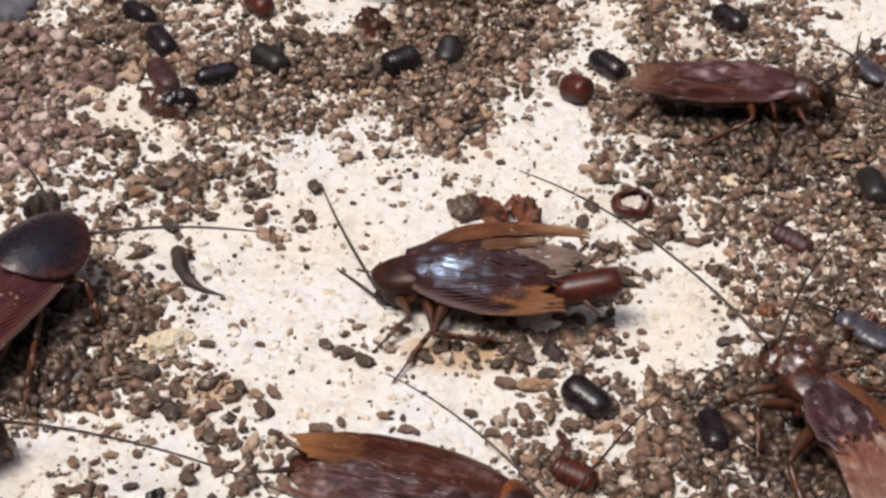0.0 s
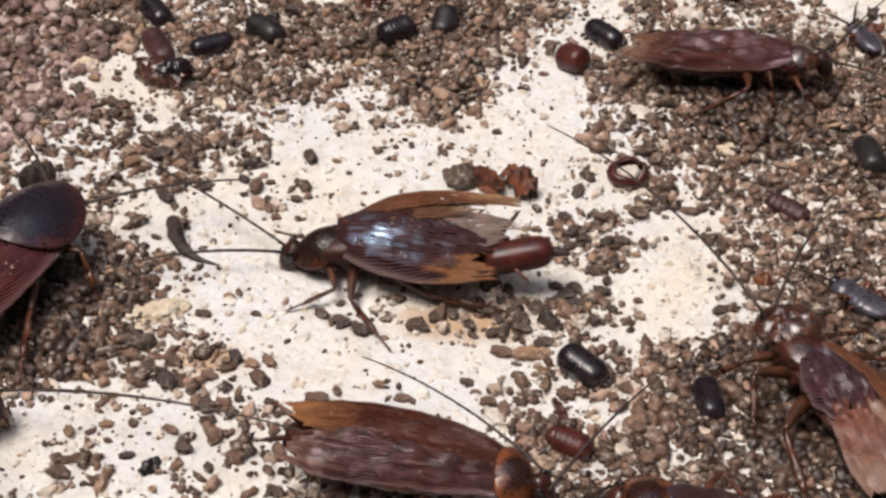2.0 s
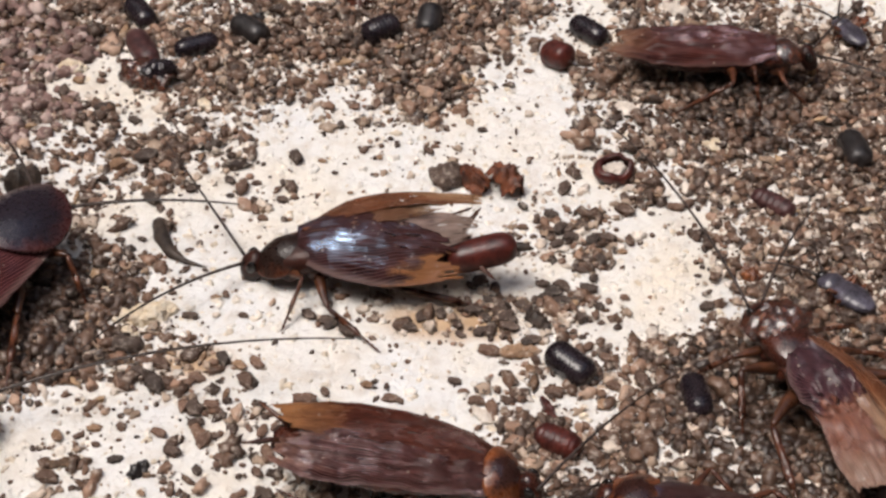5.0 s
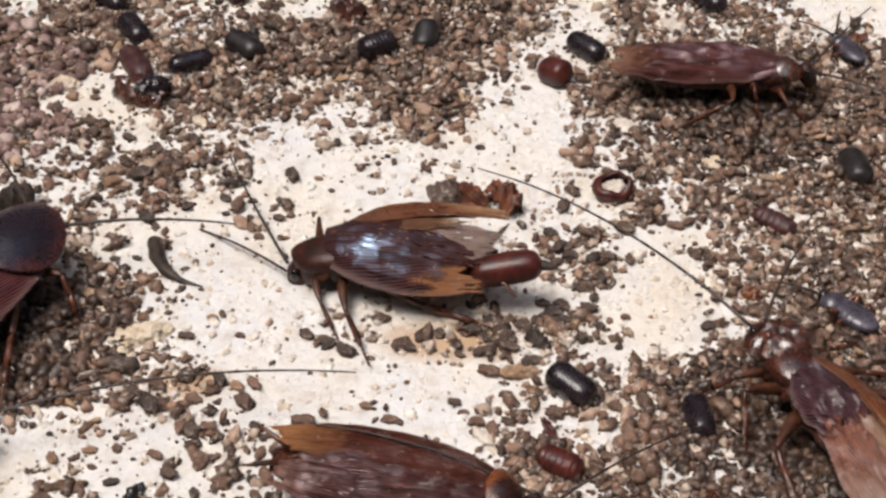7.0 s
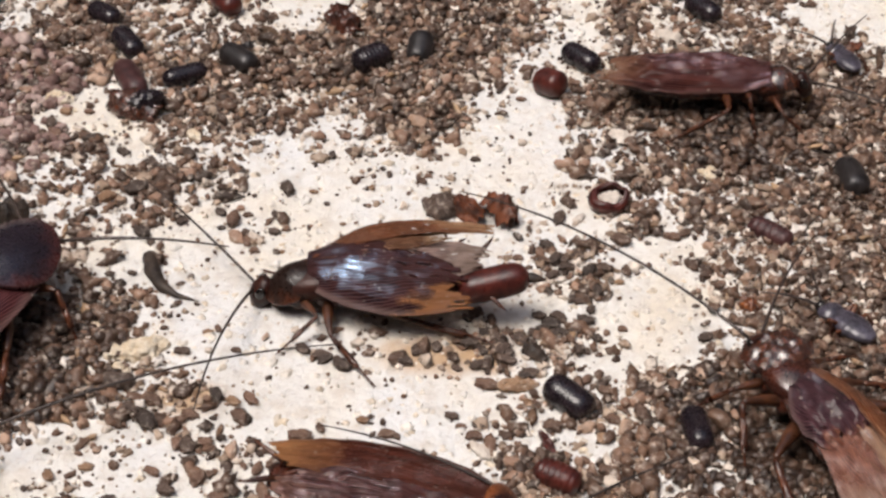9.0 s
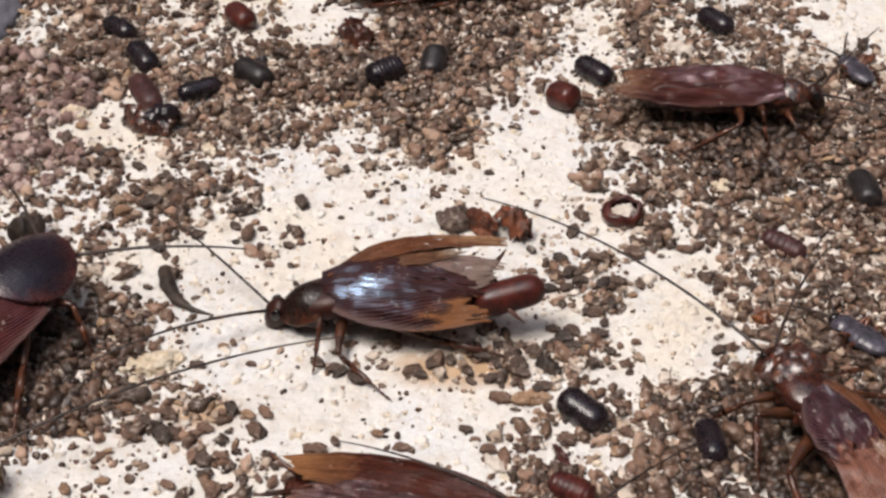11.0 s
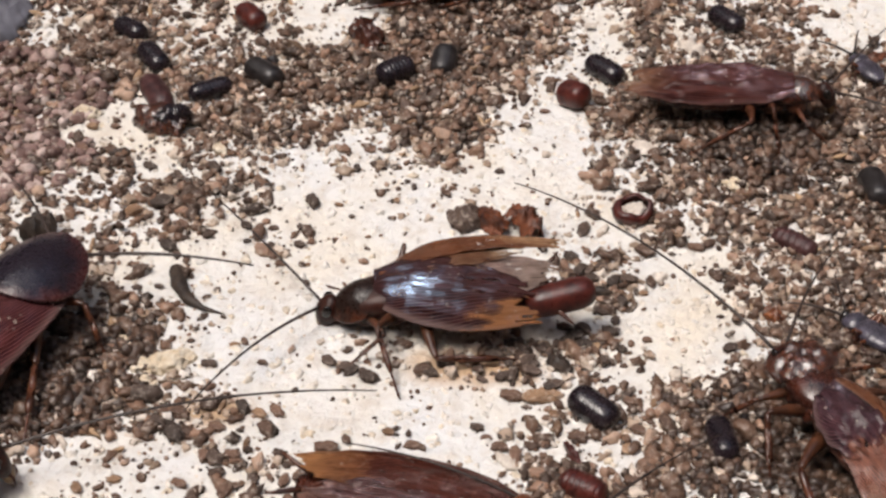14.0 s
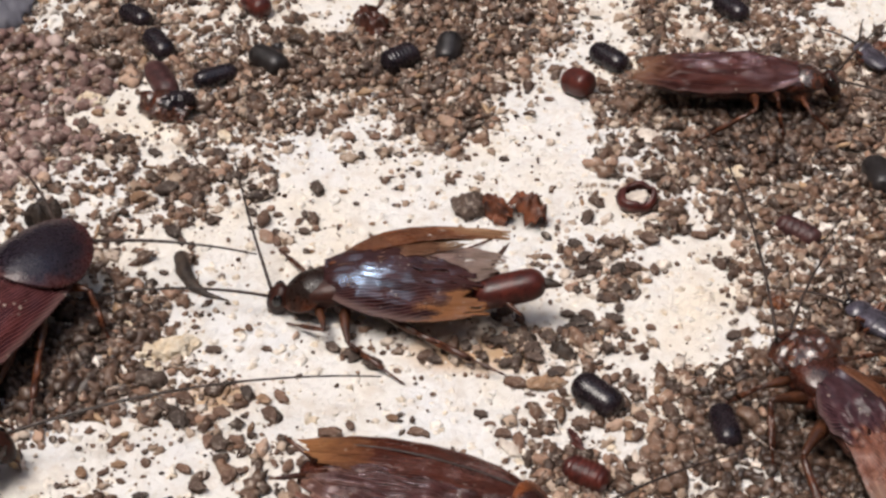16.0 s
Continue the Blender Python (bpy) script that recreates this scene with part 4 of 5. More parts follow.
egg_case(BLACK_CASE, -40.02, 50.06, 26.9, 7.6, 3.4, "dusty black egg case in the droppings")
egg_case(BLACK_CASE, -10.17, 53.03, 36.4, 6.8, 4.4, "ribbed black egg case in the droppings", 0, 0, 9)
egg_case(GREY_CASE, -2.26, 56.58, -100.2, 6.4, 4.2, "dark grey-brown egg case standing in the droppings", 20)
egg_case(RED_CASE, 18.40, 46.38, -44.6, 5.4, 4.6, "half of a red-brown egg case", -10)
egg_case(RED_CASE, -35.16, 71.80, -54.5, 6.6, 4.0, "red-brown egg case on pale meal")
egg_case(RED_CASE, 14.21, -38.77, -31.3, 6.2, 3.6, "ribbed dark red egg case half under droppings", 0, 0, 8)
egg_case(PLUM_CASE, 47.88, 9.41, -42.2, 7.2, 3.4, "dark plum egg case sunk in droppings", 0, 0, 7, -0.7)
egg_case(BLACK_CASE, -55.27, 68.14, -39.9, 6.8, 3.6, "dull brown-black egg case in the litter")


# ---- the other cockroaches
left_one = cockroach("large dark cockroach with a blackish shield resting on droppings", -62.0, -11.8, 62,
    ((-74.0, 14.37), (-78.0, -4.77), (-80.0, -20.79), (-47.7, -13.6), (-55.0, -38.5), (-66.0, -47.6)), (),
    shield=DARK_SHIELD, feelers=((-40, 20, 0.08), (50, 15, 0.25)), feeler_at=((13.0, -2.6, 4.8), (12.6, 1.6, 4.8)), lift=1.4, seed=5, size=1.2, shield_size=(5.9, 6.8, 1.3), shield_at=(7.0, 0, 6.9), nose=-10, placed=True, thigh=THIGH, stout=1.35, chest=DARK_BODY, droop=1.7)
torn_wings(left_one["root"], (
    ("forewing", ((6, -0.4, 5.6), (1, -0.6, 6.8), (-7, -0.6, 7.3), (-15, -0.4, 6.8), (-22, 0, 5.8)), ((6, 5.4, 4.4), (1, 6.0, 4.6), (-7, 6.2, 4.3), (-15, 5.2, 4.2), (-21, 3.0, 4.6)),
     dict(arch=0.9, tear=0.08, seed=41.5, veins=9, split=0.0, wrinkle=0.2, ribs=0.02), WING_DEEP, "dark plum-red forewing"),
    ("forewing", ((6, 0.6, 5.7), (1, 0.9, 6.9), (-7, 0.9, 7.5), (-15, 0.6, 7.0), (-22, 0.2, 6.0)), ((6, -5.4, 4.4), (1, -6.1, 4.6), (-7, -6.3, 4.3), (-15, -5.2, 4.2), (-21, -3.0, 4.6)),
     dict(arch=0.9, tear=0.08, seed=43.5, veins=9, split=0.0, wrinkle=0.25, ribs=0.02), WING_DEEP, "dark plum-red forewing")))
low_one = cockroach("red-brown cockroach with closed amber-tipped wings on the pale floor", -0.81, -45.99, -12.2, TUCKED, (),
    shield=AMBER_SHIELD, feelers=((100, 30, 0.2), (66, 27, -0.1)), lift=0.9, lean=(4, 5), seed=7, nose=24, size=0.97, shield_size=(4.3, 3.5, 1.6), knee=-0.9)
torn_wings(low_one["root"], (
    ("forewing", ((7.0, -1.2, 7.0), (0, -1.8, 7.6), (-6, -1.6, 7.5), (-12.5, -1.0, 7.2), (-20, -0.8, 6.4)), ((6, 4.0, 5.6), (0.6, 6.4, 5.0), (-8, 7.0, 4.8), (-16, 5.6, 4.9), (-22.4, 3.4, 5.0)),
     dict(arch=0.9, tear=0.10, seed=31.5, veins=12, split=0.0, wrinkle=0.3, ribs=0.03), WING_RED, "red-brown forewing with an amber tip"),
    ("forewing", ((7.0, -0.8, 7.2), (0, -1.0, 8.0), (-6, -0.6, 8.0), (-12.5, -0.2, 7.6), (-19, -1.6, 6.6)), ((7.5, -3.4, 5.2), (2.8, -4.0, 4.6), (-5.3, -4.8, 4.2), (-15.0, -5.8, 4.2), (-21, -4.6, 4.6)),
     dict(arch=0.9, tear=0.18, seed=33.9, veins=9, split=0.0, wrinkle=0.75, ribs=0.05), WING_PLUM, "plum-brown streaked forewing, creased and frayed")))
right_one = cockroach("shiny cockroach with wrinkled shield and torn wings on droppings", 46.6, -30.0, 118,
    ((32.2, -25.8), (37.4, -38.2), (43.12, -50.94), (57.94, -15.25), (63.75, -22.95), (66.07, -39.19)), (),
    shield=WRINKLED, body=GLOSSY_BODY, feelers=((15, 48, 0.2), (-50, 22, -0.2)), lift=1.4, rough=1.0, seed=9, shield_size=(4.9, 4.7, 1.9), shield_at=(8.6, -0.6, 5.3), nose=4, placed=True, thigh=THIGH, stout=1.35)
torn_wings(right_one["root"], (
    ("hindwing", ((-2, -1.5, 5.8), (-8, -1.6, 5.4), (-15, 0.6, 5.0), (-21, 2.0, 4.4)), ((-3, 3.8, 4.8), (-9, 5.4, 4.2), (-14, 7.0, 3.7), (-20, 7.6, 3.2)),
     dict(arch=0.7, tear=0.22, seed=11.2, veins=7, split=0.0, wrinkle=0.5, ribs=0.03), WING_ROSE, "torn rose-brown hindwing"),
    ("hindwing", ((-3, -5.0, 5.2), (-9, -6.0, 4.8), (-20, -6.5, 4.2)), ((-4, -0.6, 6.0), (-9, 0.0, 5.6), (-20, 1.2, 4.8)),
     dict(arch=0.6, tear=0.2, seed=12.6, veins=6, split=0.0, wrinkle=0.5, ribs=0.03), WING_PALE, "torn pale hindwing"),
    ("forewing", ((2.6, -2.6, 6.4), (-3, -4.0, 6.4), (-9, -4.6, 6.0), (-16, -4.4, 5.4)), ((2.6, -0.8, 6.9), (-3, -1.7, 7.0), (-9, -1.4, 6.6), (-16, -1.0, 5.8)),
     dict(arch=0.5, tear=0.2, seed=13.1, veins=5, split=0.15, wrinkle=0.2), WING_STREAK, "folded amber forewing"),
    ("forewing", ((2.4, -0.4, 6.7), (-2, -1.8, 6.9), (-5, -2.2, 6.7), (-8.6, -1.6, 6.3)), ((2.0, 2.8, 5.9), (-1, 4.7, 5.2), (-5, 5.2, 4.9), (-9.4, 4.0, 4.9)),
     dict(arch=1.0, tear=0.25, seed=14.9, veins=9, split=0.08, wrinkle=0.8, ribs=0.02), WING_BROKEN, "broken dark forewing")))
top_one = cockroach("red-brown cockroach with closed dusty wings on dark litter", 46.2, 40.4, -5, TUCKED[:3] + STANCE[3:], (),
    shield=WRINKLED, feelers=((55, 22, 0.1), (-35, 16, 0.2)), lift=2.2, seed=11, size=0.93, shield_size=(3.4, 3.2, 1.4), nose=6,
    belly=(-18, 3, 4.6, 1.8), cerci=(((-16.5, -1.2, 4.2), (-19.5, -2.4, 4.4)), ((-16.5, 1.2, 4.2), (-19.5, 2.4, 4.4))))
torn_wings(top_one["root"], (
    ("forewing", ((6, 0.4, 7.0), (-2, 0.8, 7.5), (-10, 0.8, 7.3), (-17, 1.0, 6.6), (-21, 0.4, 5.8)), ((6, 3.0, 6.0), (1, 5.0, 5.4), (-8, 5.4, 5.0), (-16, 4.8, 5.0), (-20, 3.2, 5.2)),
     dict(arch=0.8, tear=0.10, seed=21.2, veins=8, split=0.0, wrinkle=0.25, ribs=0.02), WING_UMBER, "dusty plum-brown forewing"),
    ("forewing", ((6, 1.2, 7.2), (-2, 2.2, 8.0), (-10, 2.2, 7.7), (-16, 1.6, 7.0), (-19.5, 0.6, 6.4)), ((6, -3.0, 6.0), (1, -4.8, 5.0), (-8, -5.0, 4.4), (-16, -4.2, 4.4), (-22.5, -2.2, 4.7)),
     dict(arch=1.0, tear=0.14, seed=22.7, veins=9, split=0.0, wrinkle=0.5, ribs=0.02), WING_UMBER, "dusty plum-brown forewing with a worn tip")))
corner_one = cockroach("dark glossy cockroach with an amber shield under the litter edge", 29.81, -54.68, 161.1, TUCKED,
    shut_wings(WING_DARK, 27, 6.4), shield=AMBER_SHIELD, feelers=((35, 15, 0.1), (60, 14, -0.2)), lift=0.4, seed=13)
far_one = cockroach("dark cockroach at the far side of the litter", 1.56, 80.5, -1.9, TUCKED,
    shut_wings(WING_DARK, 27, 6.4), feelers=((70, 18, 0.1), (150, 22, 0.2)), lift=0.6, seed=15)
side_one = cockroach("dark cockroach at the edge of the pale floor, feelers reaching in", -69.08, -37.75, 6.9, STANCE,
    shut_wings(WING_RED, 27, 6.2), feelers=((20, 47, -0.1), (-100, 30, 0.12)), lift=0.6, seed=17)


# ---- young cockroaches
def nymph(label, x, y, turn, length, material, lift=0.6):
    root = tagged(new("young_cockroach"), label, "cockroach", "young cockroaches")
    root.matrix_basis = at_mm(x, y, rest(x, y) + lift, 0, 0, turn)
    k = length / 10
    limb("abdomen", body_mesh(-5 * k, 2 * k, 2.3 * k, 1.2 * k, 7, 0), material, root, at_mm(0, 0, 1.5 * k))
    limb("pronotum", pronotum_mesh(2.0 * k, 1.9 * k, 0.9 * k), material, root, at_mm(2.8 * k, 0, 1.7 * k, 0, 10, 0))
    bm = bmesh.new()
    lump(bm, (0.9 * k, 1.0 * k, 1.0 * k), detail=2)
    limb("head", bm, EYE, root, at_mm(4.6 * k, 0, 1.2 * k))
    for i in range(6):
        s = 1 if i < 3 else -1
        a = (1.6 - 1.4 * (i % 3)) * k
        upper, lower = bones((a, 1.0 * s * k, 1.0 * k), ((2.2 - 2.6 * (i % 3)) * k + a * 0.3, 3.6 * s * k, -lift), 2.4 * k, 3.4 * k, s)
        leg = limb("leg", femur_mesh(2.4 * k, 0.4 * k), AMBER_BODY, root, upper)
        limb("shin", tibia_mesh(3.4 * k, 0.35 * k, i), LEG, leg, lower)
    for s in (-1, 1):
        limb("feeler", feeler_mesh(8 * k, 0.2 * s), FEELER, root, at_mm(5.0 * k, 0.5 * s * k, 1.5 * k, 0, -6, 30 * s))


nymph("small blue-black young cockroach on the litter", 66.36, 53.20, 110.7, 8.5, SLATE)
nymph("small slate-blue young cockroach among droppings", 54.6, -11.3, 128.0, 9.5, SLATE, 0.4)


# ---- fragments in the litter
def shard_mesh(long, wide, curl, seed, rough=0.55, thick=0.18):
    """A torn, curled piece of husk with an uneven outline."""
    bm = bmesh.new()
    nu, nv = 22, 14
    layers = []
    for layer in (0, 1):
        rows = []
        for i in range(nu + 1):
            line = []
            for j in range(nv + 1):
                u, v = i / nu * 2 - 1, j / nv * 2 - 1
                edge = 1 - 0.45 * u * u + 0.45 * noise.noise(Vector((u * 2.3, seed, 2.0 * (v > 0)))) + 0.22 * noise.noise(Vector((u * 7.3, seed, 5.0 * (v > 0))))
                x = long / 2 * u * (1 + 0.25 * noise.noise(Vector((v * 2.5, seed, 7))))
                y = wide / 2 * v * edge
                z = curl * (1 - v * v) + 0.5 * curl * (1 - u * u) + rough * noise.noise(Vector((x * 0.9, y * 0.9, seed))) + 0.35 * rough * noise.noise(Vector((x * 2.3, y * 2.3, seed + 4))) - thick * layer
                line.append(bm.verts.new((x, y, z)))
            rows.append(line)
        layers.append(rows)
    a, b = layers
    for i in range(nu):
        for j in range(nv):
            bm.faces.new((a[i][j], a[i + 1][j], a[i + 1][j + 1], a[i][j + 1]))
            bm.faces.new((b[i][j], b[i][j + 1], b[i + 1][j + 1], b[i + 1][j]))
    for i in range(nu):
        bm.faces.new((a[i][0], b[i][0], b[i + 1][0], a[i + 1][0]))
        bm.faces.new((a[i][nv], a[i + 1][nv], b[i + 1][nv], b[i][nv]))
    for j in range(nv):
        bm.faces.new((a[0][j], a[0][j + 1], b[0][j + 1], b[0][j]))
        bm.faces.new((a[nu][j], b[nu][j], b[nu][j + 1], a[nu][j + 1]))
    bmesh.ops.recalc_face_normals(bm, faces=bm.faces)
    return bm


def shard(name, label, material, x, y, turn, long, wide, curl, seed, tilt=0, raised=0.15, category="husk", rough=0.55):
    ob = part(name, shard_mesh(long, wide, curl, seed, rough), material)
    ob.matrix_basis = at_mm(x, y, rest(x, y) + raised, tilt, 0, turn)
    return tagged(ob, label, category)


shard("husk", "curled orange-brown husk with a torn edge", HUSK, 4.6, 15.0, -56.3, 6.4, 3.6, 1.3, 2, 30, 0.7, rough=1.7)
shard("husk", "curled red-brown husk with a ragged rim", HUSK, 9.0, 14.10, -56.9, 6.6, 4.4, 2.0, 3, -20, 0.6, rough=1.9)
shard("husk", "broken dark shell with a shiny torn wing", WRINKLED, -46.97, 42.14, -30.9, 9.4, 6.0, 1.9, 4, 12, 0.4)
shard("husk", "torn sparkling dark wing scrap", BLACK_CASE, -44.99, 41.35, 18.3, 5.4, 3.4, 1.0, 5, 20, 2.4)
shard("husk", "crumpled dark brown husk in the litter", BROWN_CASE, -14.86, 65.83, -62, 9.0, 4.6, 1.8, 6, 15, 0.6, rough=1.2)
shard("husk", "crumpled grey scrap of shed skin", GREY_CASE, -31.37, 58.30, 51.6, 4.2, 2.4, 0.8, 7, 0, 0.5)
shard("husk", "pale brown sliver of wing in the litter", STRAW, -26.46, 62.13, -53.4, 6.0, 1.6, 0.6, 8, 20, 0.8)
shard("husk", "pale crumpled scrap of shed skin", WHITE_CHIP, 38.95, 61.77, -30.4, 4.6, 3.0, 0.8, 9, 10, 0.5)
shard("husk", "brown curled husk near the black egg case", DARK_HUSK, 12.76, -15.48, -45.8, 4.0, 2.4, 0.9, 10, 0, 0.3)
shard("husk", "reddish sliver of shell beside the ribbed egg case", RED_CASE, 13.52, -32.10, -67.8, 4.4, 1.3, 0.5, 11, 30, 0.5)
shard("husk", "orange scrap of shell by the litter", HUSK, 69.03, 57.79, 22.9, 3.4, 1.8, 0.6, 12, 0, 0.6)
shard("scrap", "crumpled blue-grey scrap of plastic sheet", GREY_PLASTIC, -79.9, 72.0, 62, 17, 11, 1.6, 23, 8, 0.8, "scrap", 1.2)
shard("husk", "dark curled scrap of shell beside the blackish shield", DARK_HUSK, -61.7, 13.4, 30, 5.5, 4.2, 1.8, 27, 10, 1.6, rough=1.0)
shard("chip", "thin white chip lying on the droppings", WHITE_CHIP, 28.60, 32.89, -43.3, 4.2, 2.6, 0.3, 13, 12, 1.0, "chip")
shard("chip", "small pale blue fleck of plastic", WHITE_CHIP, 22.55, 68.37, 0.0, 2.0, 1.2, 0.2, 14, 15, 1.0, "chip")
shard("chip", "small white chip among the droppings", WHITE_CHIP, -49.35, -7.75, -29.0, 2.4, 1.5, 0.4, 15, 10, 0.8, "chip")
shard("chip", "blackish shiny chip on the pale meal", GREY_CASE, -37.39, -42.52, 52.5, 3.2, 1.9, 0.5, 16, 10, 0.2, "chip")
shard("chip", "pale chip under the litter edge", WHITE_CHIP, 5.09, -32.81, -51.3, 3.6, 1.9, 0.4, 17, 0, 0.2, "chip")
shard("straw", "brown papery strip on the pale meal", STRAW, -46.42, -41.10, 8.3, 6.0, 1.5, 0.4, 18, 0, 0.2, "straw")


def clod(label, material, x, y, turn, long, wide, seed, category="crumb", flat=0.36):
    bm = bmesh.new()
    lump(bm, (long / 2, wide / 2, wide * flat), detail=5, rough=0.25, wave=1.4, seed=seed)
    bm.normal_update()
    for v in bm.verts:
        p = v.co + Vector((seed * 5.3, 0, 0))
        v.co += v.normal * (0.17 * wide * noise.noise(p * (2.6 / wide)) + 0.10 * wide * noise.noise(p * (6.0 / wide)) + 0.05 * noise.noise(p * 5))
    ob = part("crumb", bm, material)
    ob.matrix_basis = at_mm(x, y, rest(x, y) + wide * flat * 0.4, 0, 0, turn)
    return tagged(ob, label, category, "crumbs of meal")


clod("long cream crumb of dried meal beside droppings", CREAM, -40.12, -14.12, 14.7, 8.0, 3.4, 1)
clod("yellowish crumb of dried meal in the droppings", CREAM, -45.22, -10.45, -58.3, 3.6, 2.6, 2)
clod("yellowish crumb of dried meal in the droppings", CREAM, -42.11, -18.05, -21.7, 3.0, 2.2, 3)
clod("tan crumb of dried meal on the floor", DROP_TAN, 9.76, -21.33, 4.5, 5.6, 2.2, 5)
clod("cream crumb of dried meal on the floor", CREAM, -37.43, 35.16, -52.5, 4.4, 2.0, 6)
clod("cream crumb of dried meal on the floor", CREAM, -59.31, 45.00, -18.5, 4.4, 2.8, 7)
clod("crumbly dark clump of droppings on the pale floor", DROP_DARK, 0.67, 15.46, 19.3, 5.2, 4.6, 21, flat=0.42)
clod("orange-brown round crumb beside the wrinkled shield", AMBER_BODY, 42.61, -5.73, -75.4, 3.2, 2.6, 8)
clod("cream crumb of dried meal in the litter", CREAM, 41.51, 23.39, -23.7, 4.0, 2.6, 9)
clod("tan crumb of dried meal in the litter", DROP_TAN, 11.50, -24.55, -36.5, 1.6, 1.2, 10)


def crescent(label, material, points, radii, flat=0.6):
    """A bent, tapering husk or straw lying along points on the floor."""
    bm = bmesh.new()
    pts = [Vector((x, y, rest(x, y) + r * flat + 0.05)) for (x, y), r in zip(points, radii)]
    fine, fat = [], []
    for i in range(len(pts) - 1):
        for k in range(4):
            f = k / 4
            fine.append(pts[i].lerp(pts[i + 1], f))
            fat.append(radii[i] * (1 - f) + radii[i + 1] * f)
    fine.append(pts[-1])
    fat.append(radii[-1])
    tube(bm, fine, [r * (1 + 0.15 * noise.noise(Vector((i * 0.7, r, 0)))) for i, r in enumerate(fat)], 8)
    return tagged(part("stalk", bm, material), label, "husk")


crescent("dark curved husk with a thin tail on the pale floor", DARK_HUSK, ((-40.68, 5.42), (-39.86, 2.00), (-38.29, -1.11), (-36.04, -2.83), (-32.91, -4.04)), (1.0, 1.15, 0.85, 0.45, 0.08))
crescent("thin pale straw across the droppings", STRAW, ((-43.72, -17.27), (-39.89, -17.71), (-36.46, -18.05), (-33.76, -18.60)), (0.12, 0.22, 0.22, 0.14))
crescent("brown straw lying in the droppings", STRAW, ((-48.88, 27.27), (-46.04, 26.69), (-43.14, 25.54)), (0.2, 0.3, 0.2))
crescent("dark brown rod-shaped dropping", DROP_DARK, ((-54.38, 33.95), (-53.87, 34.10), (-51.82, 34.55), (-51.23, 34.71)), (0.3, 0.62, 0.62, 0.35))
crescent("black rod-shaped dropping in the heap", DROP_DARK, ((-43.93, -20.57), (-43.26, -20.57), (-40.27, -20.57), (-39.61, -20.46)), (0.6, 1.2, 1.2, 0.6))
crescent("tan straw in the dark litter", STRAW, ((32.46, -25.08), (33.39, -26.66), (34.41, -29.25)), (0.14, 0.16, 0.1))


def broken_case(x, y):
    """A broken egg case lying open, with pale crumbs inside it."""
    root = tagged(new("broken_egg_case"), "broken dark red egg case with pale meal inside", "egg case", "egg cases in the litter")
    root.matrix_basis = at_mm(x, y, rest(x, y) + 0.1, 8, 0, 15)
    bm = bmesh.new()
    rings = []
    for k, (r, z) in enumerate(((2.6, 0.0), (3.1, 0.8), (3.2, 1.6), (2.9, 2.3), (2.2, 2.5), (2.0, 2.3), (2.5, 1.6), (2.5, 0.8), (2.1, 0.3))):
        rings.append([(r * math.cos(a) * (1 + 0.16 * noise.noise(Vector((math.cos(a), math.sin(a), k * 0.2)))), r * 0.85 * math.sin(a), z * (1 + 0.35 * noise.noise(Vector((math.cos(a) * 1.5, math.sin(a) * 1.5, 4))))) for a in [2 * math.pi * i / 24 for i in range(24)]])
    loft(bm, rings)
    bmesh.ops.recalc_face_normals(bm, faces=bm.faces)
    limb("shell", bm, RED_CASE, root, Matrix())
    bm = bmesh.new()
    lump(bm, (2.2, 1.8, 1.2), detail=4, rough=0.5, wave=3, seed=4)
    limb("meal", bm, WHITE_CHIP, root, at_mm(-0.2, -0.4, 0.9), "pale meal packed inside the shell")


broken_case(25.30, 16.9)


# ---- droppings that lie apart on the pale floor
PELLETS = []
for k in range(6):
    bm = bmesh.new()
    lump(bm, (1, 1, 1), detail=3, rough=0.45, wave=1.6 + 0.25 * k, seed=k + 40, power=2.3)
    one = part("dropping", bm, DROP_DARK)
    PELLETS.append(one.data)
    bpy.data.objects.remove(one)


def droppings(material, label, rows):
    rng = random.Random(len(label) + len(rows))
    mine = []
    for me in PELLETS:
        me = me.copy()
        me.materials[0] = material
        mine.append(me)
    for x, y, long, turn in rows:
        ob = new("dropping", mine[rng.randrange(len(mine))])
        long *= 0.93
        wide = long * rng.uniform(0.54, 0.72)
        y -= 0.38 * wide
        ob.matrix_basis = at_mm(x, y, rest(x, y) + wide * 0.34, rng.uniform(-8, 8), rng.uniform(-6, 6), turn) @ Matrix.Diagonal((long / 2 / 0.95, wide / 2, wide * 0.42, 1))
        tagged(ob, label, "dropping", "droppings lying apart on the floor")


BLACKISH, BROWNISH, TANNISH = "dark grey-brown oval dropping on the pale floor", "dull brown oval dropping on the pale floor", "light tan dropping on the pale floor"
droppings(DROP_DARK, BLACKISH, ((-47.5, 31.0, 2.49, -30), (-42.8, 28.2, 2.30, -65), (-42.2, 31.0, 1.24, 0), (-37.4, 30.4, 2.98, -59), (-44.4, 22.0, 3.56, 14), (-53.5, 22.0, 2.26, -29), (-28.7, 22.7, 1.54, -47), (-15.7, 29.8, 1.90, -82), (-13.0, 30.7, 1.82, -38), (-18.2, 27.6, 1.23, -87), (-21.8, 36.7, 1.60, 0), (-7.0, 25.0, 1.39, -83), (-11.0, 24.1, 0.81, 0), (-14.7, 19.9, 0.64, 0), (-16.1, 17.9, 1.04, 0), (-10.4, 17.4, 0.88, -16), (-31.4, 16.0, 2.07, -51), (-23.6, 15.6, 1.51, -83), (-23.4, 11.4, 1.80, -16), (-31.1, 12.4, 1.26, 0), (-36.9, 14.0, 1.90, 46), (-45.8, 2.1, 1.45, 0)))
